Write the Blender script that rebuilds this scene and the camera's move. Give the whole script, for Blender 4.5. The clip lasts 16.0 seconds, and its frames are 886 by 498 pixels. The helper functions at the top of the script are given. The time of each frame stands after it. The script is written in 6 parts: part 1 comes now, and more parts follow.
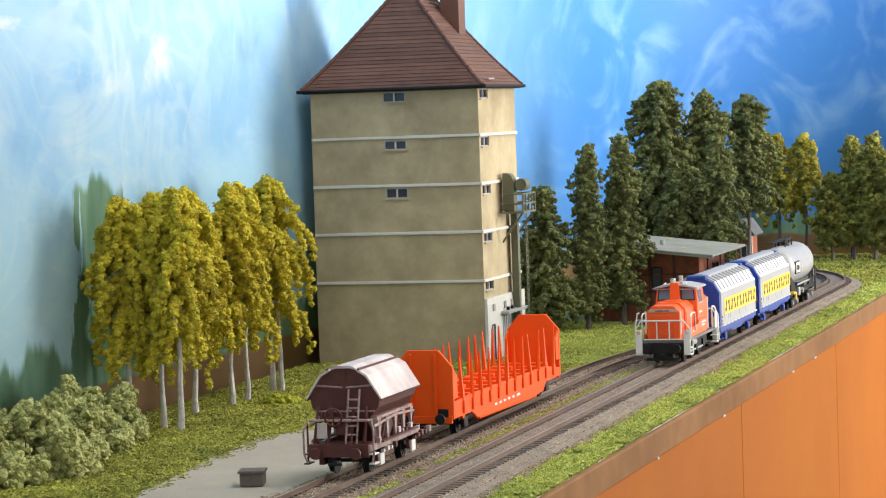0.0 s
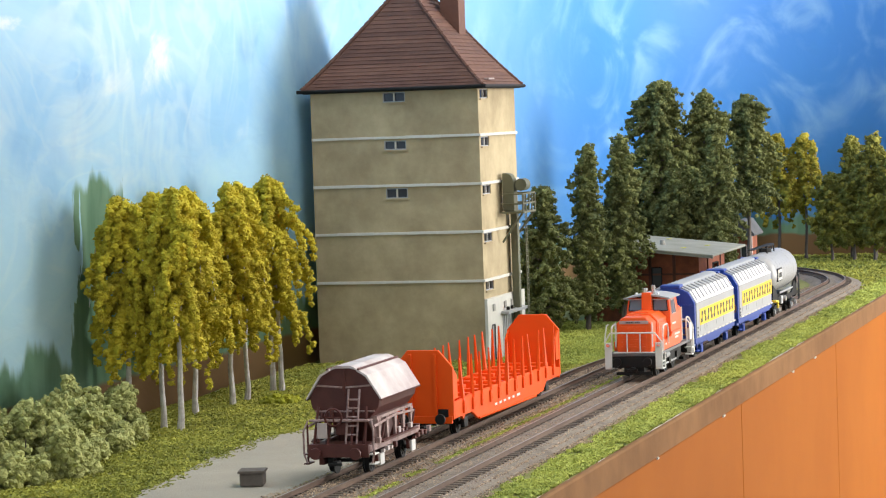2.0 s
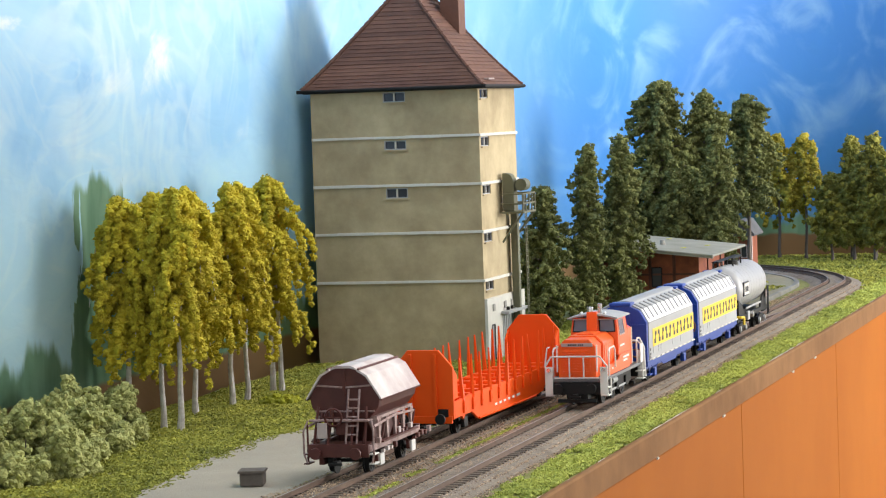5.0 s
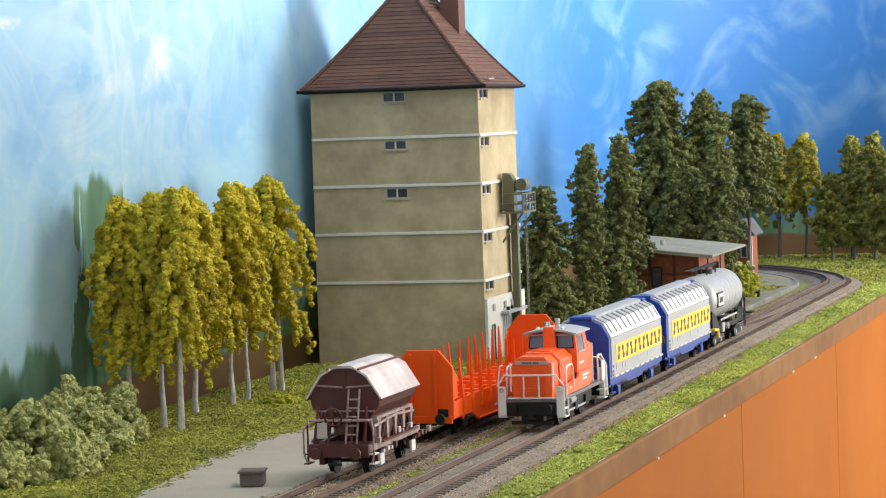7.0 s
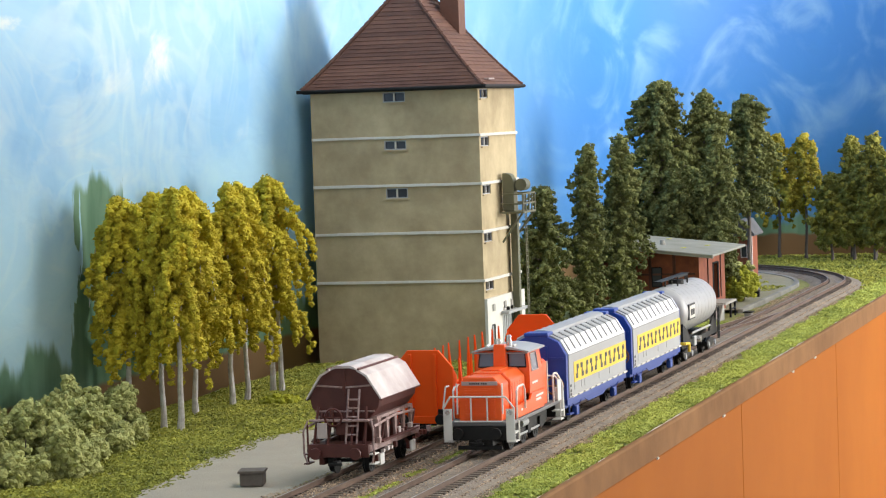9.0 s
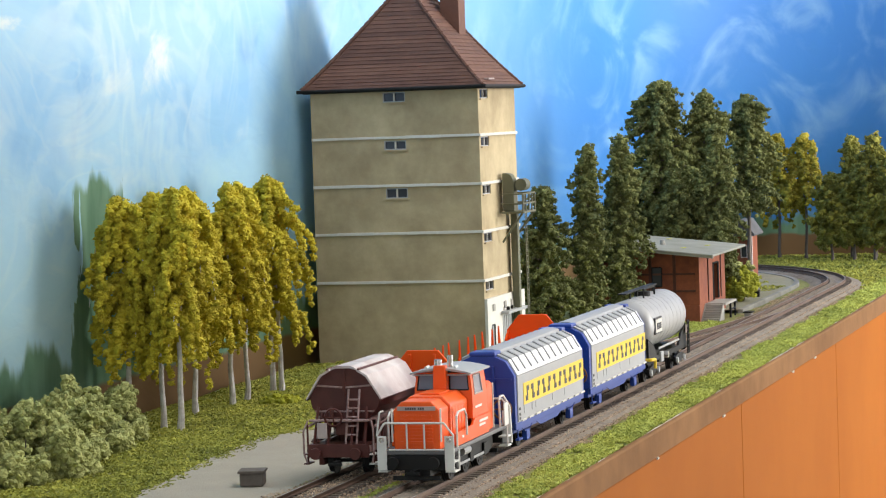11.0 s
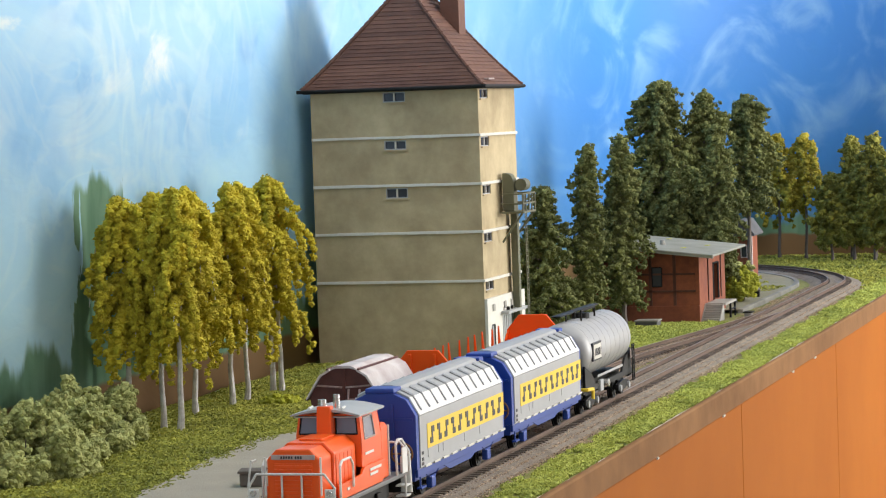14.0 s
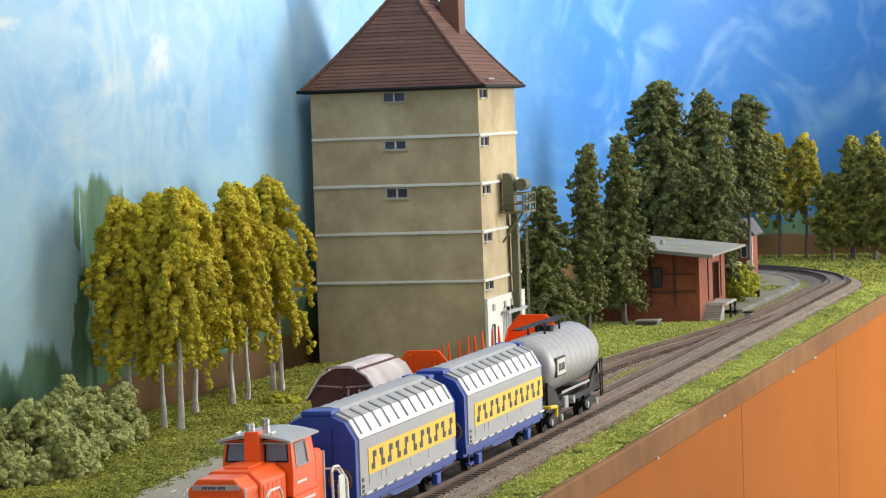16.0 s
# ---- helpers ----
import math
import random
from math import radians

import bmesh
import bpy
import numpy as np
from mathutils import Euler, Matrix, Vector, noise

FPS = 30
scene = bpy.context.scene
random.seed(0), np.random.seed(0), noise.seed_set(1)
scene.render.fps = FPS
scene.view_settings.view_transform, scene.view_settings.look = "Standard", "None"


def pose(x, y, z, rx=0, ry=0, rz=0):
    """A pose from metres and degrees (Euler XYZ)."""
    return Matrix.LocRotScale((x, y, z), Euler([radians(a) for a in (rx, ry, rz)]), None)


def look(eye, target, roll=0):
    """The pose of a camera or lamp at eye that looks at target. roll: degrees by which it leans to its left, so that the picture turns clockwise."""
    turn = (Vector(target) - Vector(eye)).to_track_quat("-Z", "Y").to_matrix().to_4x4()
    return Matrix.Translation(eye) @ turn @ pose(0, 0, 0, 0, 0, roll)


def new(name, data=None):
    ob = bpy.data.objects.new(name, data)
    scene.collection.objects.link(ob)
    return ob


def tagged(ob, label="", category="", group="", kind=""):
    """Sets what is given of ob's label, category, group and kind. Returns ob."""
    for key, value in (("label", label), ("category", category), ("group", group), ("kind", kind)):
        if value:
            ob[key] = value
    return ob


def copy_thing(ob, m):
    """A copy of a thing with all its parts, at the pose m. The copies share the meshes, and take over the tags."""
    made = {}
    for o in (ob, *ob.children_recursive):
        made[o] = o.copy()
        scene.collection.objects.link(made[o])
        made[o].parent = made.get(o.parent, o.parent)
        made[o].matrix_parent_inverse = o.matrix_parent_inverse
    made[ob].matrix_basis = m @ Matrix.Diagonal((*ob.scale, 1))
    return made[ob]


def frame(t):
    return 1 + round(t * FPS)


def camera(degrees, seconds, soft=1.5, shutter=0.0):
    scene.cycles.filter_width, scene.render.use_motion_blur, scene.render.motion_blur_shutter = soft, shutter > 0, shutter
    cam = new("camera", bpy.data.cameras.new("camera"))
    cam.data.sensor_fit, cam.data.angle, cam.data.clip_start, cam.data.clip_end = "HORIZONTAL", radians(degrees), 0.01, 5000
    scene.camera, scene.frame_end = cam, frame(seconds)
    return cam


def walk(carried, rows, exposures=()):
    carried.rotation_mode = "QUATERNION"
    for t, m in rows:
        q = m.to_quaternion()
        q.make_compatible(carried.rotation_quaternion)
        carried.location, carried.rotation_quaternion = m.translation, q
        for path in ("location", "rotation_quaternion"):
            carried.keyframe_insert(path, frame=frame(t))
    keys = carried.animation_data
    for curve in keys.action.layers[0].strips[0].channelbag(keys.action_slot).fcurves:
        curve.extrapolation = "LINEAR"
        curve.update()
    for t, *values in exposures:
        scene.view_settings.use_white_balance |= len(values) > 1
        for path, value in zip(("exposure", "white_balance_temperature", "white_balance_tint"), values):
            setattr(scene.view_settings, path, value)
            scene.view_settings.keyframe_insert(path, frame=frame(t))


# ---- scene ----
# metres at the true size of a 1:87 layout; x runs along the straight main track, z = 0 is the rail head
cam = camera(17.826, 16.0, soft=1.2)
EYE = Vector((-1.36277, -0.36800, 0.17291))
AHEAD = Vector((0.961565, 0.270290, -0.048328))
STAND = look(EYE, EYE + AHEAD, -1.958)
walk(cam, [(0.0, STAND), (16.0, STAND)], exposures=[(0.0, 0.0), (4.0, -0.02), (9.0, -0.07), (12.5, -0.13), (16.0, -0.19)])

# ---- light: daylight from a window at the far side of the room; fill lamps added behind the camera and overhead ----
world = bpy.data.worlds.new("world")
world.use_nodes = True
scene.world = world
sky = world.node_tree.nodes.new("ShaderNodeTexSky")
sky.sky_type, sky.sun_disc, sky.sun_elevation, sky.sun_rotation = "NISHITA", False, radians(35), radians(150)
world.node_tree.links.new(sky.outputs[0], world.node_tree.nodes["Background"].inputs[0])
world.node_tree.nodes["Background"].inputs[1].default_value = 0.1


def window_light(name, eye, target, w, h, watts, colour):
    d = bpy.data.lights.new(name, "AREA")
    d.shape, d.size, d.size_y, d.energy, d.color = "RECTANGLE", w, h, watts, colour
    ob = new(name, d)
    ob.matrix_world = look(eye, target)
    return ob


window_light("window_light", (1.9, -2.16, 0.48), (1.9, 0, 0.48), 1.0, 1.2, 106, (1.0, 0.985, 0.95))
# unseen fill lamp, added behind the camera to brighten faces turned towards it
window_light("window_light", (-3.55, -0.3, 0.62), (0, -0.3, 0.62), 1.4, 1.2, 17, (0.93, 0.97, 1.0))
# unseen overhead fill lamp, added to brighten the ground and other level surfaces
window_light("roof_window_light", (0.0, -0.75, 1.54), (0.0, -0.75, 0), 1.5, 1.0, 21, (1.0, 0.99, 0.97))

# ---- materials ----
def mat(name, base, rough=0.7, metal=0.0, var=0.15, scale=60.0, bump=0.0, bscale=400.0, alt=None, spec=0.5, island=0.0, rnd=0.0, big=None):
    """Procedural surface: base colour mixed with alt at two noise scales, with relief."""
    m = bpy.data.materials.new(name)
    m.use_nodes = True
    nt = m.node_tree
    b = nt.nodes["Principled BSDF"]
    b.inputs["Roughness"].default_value = rough
    b.inputs["Metallic"].default_value = metal
    b.inputs["Specular IOR Level"].default_value = spec
    co = nt.nodes.new("ShaderNodeTexCoord")
    n1 = nt.nodes.new("ShaderNodeTexNoise")
    n1.inputs["Scale"].default_value = scale
    n1.inputs["Detail"].default_value = 6
    n1.inputs["Roughness"].default_value = 0.65
    nt.links.new(co.outputs["Object"], n1.inputs["Vector"])
    n2 = nt.nodes.new("ShaderNodeTexNoise")
    n2.inputs["Scale"].default_value = big or scale / 7
    n2.inputs["Detail"].default_value = 3
    nt.links.new(co.outputs["Object"], n2.inputs["Vector"])
    add = nt.nodes.new("ShaderNodeMath")
    add.operation = "ADD"
    nt.links.new(n1.outputs["Fac"], add.inputs[0])
    nt.links.new(n2.outputs["Fac"], add.inputs[1])
    last = add
    for on, node, sock in ((island, "ShaderNodeNewGeometry", "Random Per Island"), (rnd, "ShaderNodeObjectInfo", "Random")):
        if on:
            g = nt.nodes.new(node)
            ma = nt.nodes.new("ShaderNodeMath")
            ma.operation = "MULTIPLY_ADD"
            nt.links.new(g.outputs[sock], ma.inputs[0])
            ma.inputs[1].default_value = on
            nt.links.new(last.outputs[0], ma.inputs[2])
            sub = nt.nodes.new("ShaderNodeMath")
            sub.operation = "SUBTRACT"
            nt.links.new(ma.outputs[0], sub.inputs[0])
            sub.inputs[1].default_value = on / 2
            last = sub
    ramp = nt.nodes.new("ShaderNodeMapRange")
    ramp.inputs["From Min"].default_value = 0.65
    ramp.inputs["From Max"].default_value = 1.35
    nt.links.new(last.outputs[0], ramp.inputs["Value"])
    mix = nt.nodes.new("ShaderNodeMix")
    mix.data_type = "RGBA"
    alt = alt or tuple(c * (1 - 2 * var) for c in base)
    mix.inputs["A"].default_value = (*alt, 1)
    mix.inputs["B"].default_value = (*base, 1)
    nt.links.new(ramp.outputs[0], mix.inputs["Factor"])
    nt.links.new(mix.outputs["Result"], b.inputs["Base Color"])
    if bump:
        n3 = nt.nodes.new("ShaderNodeTexNoise")
        n3.inputs["Scale"].default_value = bscale
        n3.inputs["Detail"].default_value = 4
        nt.links.new(co.outputs["Object"], n3.inputs["Vector"])
        bp = nt.nodes.new("ShaderNodeBump")
        bp.inputs["Strength"].default_value = bump
        bp.inputs["Distance"].default_value = 0.001
        nt.links.new(n3.outputs["Fac"], bp.inputs["Height"])
        nt.links.new(bp.outputs[0], b.inputs["Normal"])
    return m


M = {
    "room": mat("room_paint", (0.72, 0.70, 0.66), 0.9, var=0.03, scale=4),
    "ceil": mat("ceiling_paint", (0.8, 0.8, 0.78), 0.9, var=0.02, scale=4),
    "parquet": mat("floor_wood", (0.30, 0.20, 0.12), 0.5, var=0.2, scale=12),
    "earth": mat("earth", (0.26, 0.26, 0.075), 0.95, var=0.3, scale=90, bump=0.6, bscale=700, alt=(0.14, 0.15, 0.04)),
    "sand": mat("sand", (0.42, 0.37, 0.29), 0.95, var=0.12, scale=70, bump=0.5, bscale=900, alt=(0.36, 0.32, 0.26)),
    "gravel": mat("gravel", (0.27, 0.25, 0.18), 0.95, var=0.2, scale=60, bump=0.6, bscale=900, alt=(0.20, 0.19, 0.12)),
    "ballast": mat("ballast", (0.33, 0.275, 0.215), 0.95, var=0.3, scale=420, bump=1.0, bscale=900, alt=(0.15, 0.12, 0.095)),
    "stone": mat("ballast_stone", (0.62, 0.46, 0.32), 0.9, var=0.3, scale=200, island=0.9, alt=(0.24, 0.175, 0.13)),
    "grass": mat("grass_foam", (0.50, 0.53, 0.11), 0.95, var=0.3, scale=60, island=0.4, alt=(0.21, 0.26, 0.05), big=12),
    "grass2": mat("meadow_foam", (0.42, 0.41, 0.065), 0.95, var=0.3, scale=60, island=0.5, alt=(0.15, 0.165, 0.025), big=12),
    "rail": mat("rail_steel", (0.19, 0.125, 0.09), 0.6, 0.1, var=0.2, scale=120, alt=(0.09, 0.055, 0.04), spec=0.3),
    "railtop": mat("rail_head", (0.36, 0.30, 0.26), 0.4, 0.6, var=0.1, scale=120),
    "sleeper": mat("sleeper", (0.15, 0.115, 0.09), 0.9, var=0.25, scale=300, rnd=0.6, alt=(0.06, 0.045, 0.036)),
    "edge": mat("board_edge", (0.27, 0.145, 0.068), 0.9, var=0.12, scale=40, bump=0.2, bscale=200, alt=(0.16, 0.085, 0.042), spec=0.08),
    "orange": mat("orange_panel", (0.355, 0.112, 0.012), 0.8, var=0.06, scale=9, bump=0.08, bscale=90, alt=(0.29, 0.084, 0.007), spec=0.12),
    "render": mat("tower_render", (0.54, 0.445, 0.275), 0.92, var=0.1, scale=60, bump=0.12, bscale=500, alt=(0.30, 0.235, 0.14), big=17),
    "white": mat("white_paint", (0.70, 0.68, 0.62), 0.75, var=0.1, scale=150),
    "roof": mat("roof_tile", (0.160, 0.073, 0.049), 0.75, var=0.2, scale=120, rnd=0.5, island=0.3, alt=(0.095, 0.041, 0.029)),
    "dark": mat("dark_opening", (0.02, 0.02, 0.022), 0.4, var=0.1),
    "black": mat("black_frame", (0.012, 0.0115, 0.0115), 0.6, var=0.2, scale=200, spec=0.25),
    "red": mat("red_orange_plastic", (0.92, 0.10, 0.006), 0.5, var=0.05, spec=0.18, scale=60),
    "loco": mat("locomotive_red", (0.95, 0.120, 0.010), 0.32, var=0.05, spec=0.4, scale=60),
    "grey": mat("grey_paint", (0.40, 0.41, 0.42), 0.5, var=0.1, scale=120),
    "silver": mat("silver_paint", (0.38, 0.385, 0.40), 0.48, 0.15, var=0.08, scale=80),
    "tank": mat("tank_silver", (0.38, 0.38, 0.385), 0.48, 0.15, var=0.07, scale=60),
    "blue": mat("blue_paint", (0.006, 0.050, 0.34), 0.45, var=0.1, scale=90),
    "van_white": mat("van_white", (0.80, 0.80, 0.79), 0.55, var=0.04, scale=90),
    "deck": mat("running_plate", (0.16, 0.16, 0.165), 0.6, var=0.1, scale=120),
    "pane": mat("dark_pane", (0.055, 0.055, 0.07), 0.15, var=0.1),
    "yellow": mat("yellow_band", (0.88, 0.60, 0.025), 0.55, var=0.08, scale=120),
    "ink": mat("ink", (0.03, 0.03, 0.035), 0.6, var=0.05),
    "oxide": mat("red_oxide", (0.135, 0.040, 0.032), 0.5, var=0.2, scale=120, alt=(0.07, 0.021, 0.018), spec=0.3),
    "worn": mat("worn_oxide", (0.50, 0.37, 0.35), 0.6, var=0.2, scale=420, alt=(0.14, 0.055, 0.046), big=160),
    "lid": mat("worn_lid", (0.74, 0.70, 0.68), 0.5, var=0.15, scale=80, alt=(0.40, 0.29, 0.28), big=30),
    "timber": mat("dark_timber", (0.12, 0.046, 0.030), 0.85, var=0.2, scale=200),
    "kerb": mat("kerb_stone", (0.29, 0.28, 0.25), 0.9, var=0.2, scale=120, rnd=0.4, bump=0.3),
    "slate": mat("dark_slate", (0.11, 0.11, 0.115), 0.8, var=0.2, scale=150),
    "alu": mat("weathered_alu", (0.56, 0.48, 0.46), 0.45, 0.1, var=0.15, scale=60, alt=(0.33, 0.22, 0.205), big=25),
    "brick": mat("brick_red", (0.29, 0.085, 0.036), 0.85, var=0.25, scale=250, alt=(0.16, 0.042, 0.022), big=60),
    "felt": mat("roof_felt", (0.29, 0.29, 0.255), 0.9, var=0.15, scale=60, alt=(0.17, 0.17, 0.14)),
    "concrete": mat("concrete", (0.38, 0.37, 0.34), 0.9, var=0.15, scale=80, bump=0.3),
    "green": mat("olive_steel", (0.13, 0.13, 0.075), 0.6, var=0.15, scale=120),
    "bark": mat("birch_bark", (0.78, 0.76, 0.73), 0.85, var=0.2, scale=200, alt=(0.28, 0.25, 0.23), big=60),
    "bark2": mat("grey_bark", (0.17, 0.14, 0.12), 0.9, var=0.2, scale=160),
    "leafY": mat("birch_foliage", (0.62, 0.52, 0.035), 0.95, var=0.2, scale=90, island=0.35, alt=(0.33, 0.27, 0.014), big=18, bump=0.5, bscale=1500),
    "leafG": mat("dark_foliage", (0.23, 0.245, 0.075), 0.95, var=0.2, scale=80, island=0.4, alt=(0.060, 0.072, 0.020), big=16, bump=0.5, bscale=1500),
    "leafD": mat("olive_foliage", (0.30, 0.28, 0.045), 0.95, var=0.2, scale=60, island=0.4, alt=(0.12, 0.12, 0.022), big=16, bump=0.5, bscale=1200),
    "leafO": mat("far_foliage", (0.44, 0.37, 0.035), 0.95, var=0.2, scale=40, island=0.4, alt=(0.19, 0.16, 0.018), big=16),
    "bush": mat("bush_foliage", (0.52, 0.53, 0.20), 0.95, var=0.2, scale=60, island=0.35, alt=(0.22, 0.24, 0.08), big=16, bump=0.6, bscale=1500),
    "bushY": mat("bright_bush", (0.42, 0.42, 0.03), 0.95, var=0.2, scale=40, island=0.5, alt=(0.17, 0.19, 0.018), big=16),
    "chrome": mat("bright_metal", (0.7, 0.7, 0.7), 0.25, 0.9, var=0.05),
    "pale": mat("pale_rail", (0.78, 0.77, 0.74), 0.5, var=0.08, scale=150),
    "cabglass": mat("cab_glass", (0.20, 0.21, 0.28), 0.12, var=0.1, spec=0.8),
}


# ---- mesh helpers ----
def mesh_object(name, bm, material, parent=None, label="", smooth=False):
    me = bpy.data.meshes.new(name)
    bm.normal_update()
    bm.to_mesh(me)
    bm.free()
    if smooth:
        for f in me.polygons:
            f.use_smooth = True
    for m_ in (material if isinstance(material, (list, tuple)) else [material]):
        me.materials.append(m_)
    ob = new(name, me)
    if parent is not None:
        ob.parent = parent
    if label:
        ob["label"] = label
    return ob


def part(name, bm, material, parent, label="", smooth=False):
    return mesh_object(name, bm, material, parent, label, smooth)


def thing(name, label, category, group="", kind="", at=None):
    ob = new(name)
    ob.empty_display_size = 0.01
    if at is not None:
        ob.matrix_basis = at
    return tagged(ob, label, category, group, kind)


def add_box(bm, x0, x1, y0, y1, z0, z1, bev=0.0, m=None):
    r = bmesh.ops.create_cube(bm, size=1.0)
    vs = r["verts"]
    bmesh.ops.scale(bm, vec=(abs(x1 - x0), abs(y1 - y0), abs(z1 - z0)), verts=vs)
    bmesh.ops.translate(bm, vec=((x0 + x1) / 2, (y0 + y1) / 2, (z0 + z1) / 2), verts=vs)
    if bev:
        es = list({e for v in vs for e in v.link_edges})
        r = bmesh.ops.bevel(bm, geom=es, offset=bev, segments=2, affect="EDGES", profile=0.6)
        vs = list({v for f in r["faces"] for v in f.verts} | {v for v in vs if v.is_valid})
    if m is not None:
        bmesh.ops.transform(bm, matrix=m, verts=vs)
    return vs


def box(x0, x1, y0, y1, z0, z1, bev=0.0):
    bm = bmesh.new()
    add_box(bm, x0, x1, y0, y1, z0, z1, bev)
    return bm


def add_cyl(bm, a, b, r, r2=None, seg=12):
    a, b = Vector(a), Vector(b)
    d = b - a
    m = Matrix.Translation((a + b) / 2) @ d.to_track_quat("Z", "Y").to_matrix().to_4x4()
    return bmesh.ops.create_cone(bm, cap_ends=True, segments=seg, radius1=r, radius2=r if r2 is None else r2, depth=d.length, matrix=m)["verts"]


def cyl(a, b, r, r2=None, seg=12):
    bm = bmesh.new()
    add_cyl(bm, a, b, r, r2, seg)
    return bm


def add_tube(bm, pts, r, seg=6):
    for a, b in zip(pts, pts[1:]):
        add_cyl(bm, a, b, r, None, seg)


def tube(pts, r, seg=6):
    bm = bmesh.new()
    add_tube(bm, pts, r, seg)
    return bm


def add_prism(bm, profile, axis, a, b):
    """Extrudes a closed 2D profile along x ('x': profile is y, z) or y ('y': profile is x, z)."""
    def at(p, s):
        return (s, p[0], p[1]) if axis == "x" else (p[0], s, p[1])
    v0 = [bm.verts.new(at(p, a)) for p in profile]
    v1 = [bm.verts.new(at(p, b)) for p in profile]
    n = len(profile)
    fs = [bm.faces.new(v0), bm.faces.new(v1[::-1])]
    for i in range(n):
        fs.append(bm.faces.new((v0[i], v1[i], v1[(i + 1) % n], v0[(i + 1) % n])))
    bmesh.ops.recalc_face_normals(bm, faces=fs)
    return v0 + v1


def prism(profile, axis, a, b, bev=0.0):
    bm = bmesh.new()
    add_prism(bm, profile, axis, a, b)
    if bev:
        bmesh.ops.bevel(bm, geom=list(bm.edges), offset=bev, segments=2, affect="EDGES", profile=0.6)
    return bm


def crumbs(name, points, sizes, material, parent=None, seed=1, kind_flat=1.0, octa=True):
    """Many small irregular crumbs joined into one mesh."""
    rng = np.random.default_rng(seed)
    points = np.asarray(points, float)
    n = len(points)
    if octa:
        base = np.array([(1, 0, 0), (-1, 0, 0), (0, 1, 0), (0, -1, 0), (0, 0, 1), (0, 0, -1)], float)
        tri = np.array([(0, 2, 4), (2, 1, 4), (1, 3, 4), (3, 0, 4), (2, 0, 5), (1, 2, 5), (3, 1, 5), (0, 3, 5)])
    else:
        base = np.array([(1, 0, -.5), (-.5, .87, -.5), (-.5, -.87, -.5), (0, 0, .9)], float)
        tri = np.array([(0, 2, 1), (0, 1, 3), (1, 2, 3), (2, 0, 3)])
    q = rng.normal(size=(n, 4))
    q /= np.linalg.norm(q, axis=1)[:, None]
    w, x, y, z = q.T
    rot = np.stack([1 - 2 * (y * y + z * z), 2 * (x * y - z * w), 2 * (x * z + y * w), 2 * (x * y + z * w), 1 - 2 * (x * x + z * z),
                    2 * (y * z - x * w), 2 * (x * z - y * w), 2 * (y * z + x * w), 1 - 2 * (x * x + y * y)], 1).reshape(n, 3, 3)
    v = base[None] * rng.uniform(0.55, 1.35, (n, len(base), 1))
    v = np.einsum("nij,nkj->nki", rot, v) * np.asarray(sizes, float).reshape(-1, 1, 1)
    v[:, :, 2] *= kind_flat
    v = (v + points[:, None]).reshape(-1, 3)
    f = (tri[None] + (np.arange(n) * len(base))[:, None, None]).reshape(-1, 3)
    me = bpy.data.meshes.new(name)
    me.from_pydata(v.tolist(), [], f.tolist())
    me.materials.append(material)
    ob = new(name, me)
    if parent is not None:
        ob.parent = parent
    return ob


# ---- the room round the layout ----
WALL_Y, END_X = 0.276, 1.90
ROOM = (-3.6, 3.4, -2.2, 0.56, -0.95, 1.55)


def structure(name, bm, material, label, category):
    return tagged(mesh_object(name, bm, material), label, category, kind="structure")


def wall_with_opening(name, axis, at, thick, a0, a1, z0, z1, o):
    bm = bmesh.new()
    for p, q, r, s in ((a0, o[0], z0, z1), (o[1], a1, z0, z1), (o[0], o[1], z0, o[2]), (o[0], o[1], o[3], z1)):
        if axis == "y":
            add_box(bm, p, q, at, at + thick, r, s)
        else:
            add_box(bm, at, at + thick, p, q, r, s)
    return structure(name, bm, M["room"], "plain off-white painted room wall with an opening for a light", "wall")


def room():
    x0, x1, y0, y1, z0, z1 = ROOM
    structure("floor", box(x0, x1, y0, y1, z0 - 0.05, z0), M["parquet"], "brown wooden room floor", "floor")
    # gap left in the ceiling round the added overhead lamp
    bm = bmesh.new()
    for a, b, c, d in ((x0, -0.80, y0, y1), (0.80, x1, y0, y1), (-0.80, 0.80, y0, -1.3), (-0.80, 0.80, -0.2, y1)):
        add_box(bm, a, b, c, d, z1, z1 + 0.05)
    structure("ceiling", bm, M["ceil"], "plain white painted room ceiling with an opening for the overhead fill light", "ceiling")
    structure("wall_north", box(x0, x1, y1, y1 + 0.1, z0, z1), M["room"], "plain off-white painted room wall", "wall")
    structure("wall_east", box(x1, x1 + 0.1, y0, y1, z0, z1), M["room"], "plain off-white painted room wall", "wall")
    wall_with_opening("wall_south", "y", y0 - 0.1, 0.1, x0, x1, z0, z1, (1.3, 2.5, -0.16, 1.12))
    # opening made for the added fill lamp behind the camera
    wall_with_opening("wall_west", "x", x0 - 0.1, 0.1, y0, y1, z0, z1, (-1.05, 0.45, -0.05, 1.25))


room()


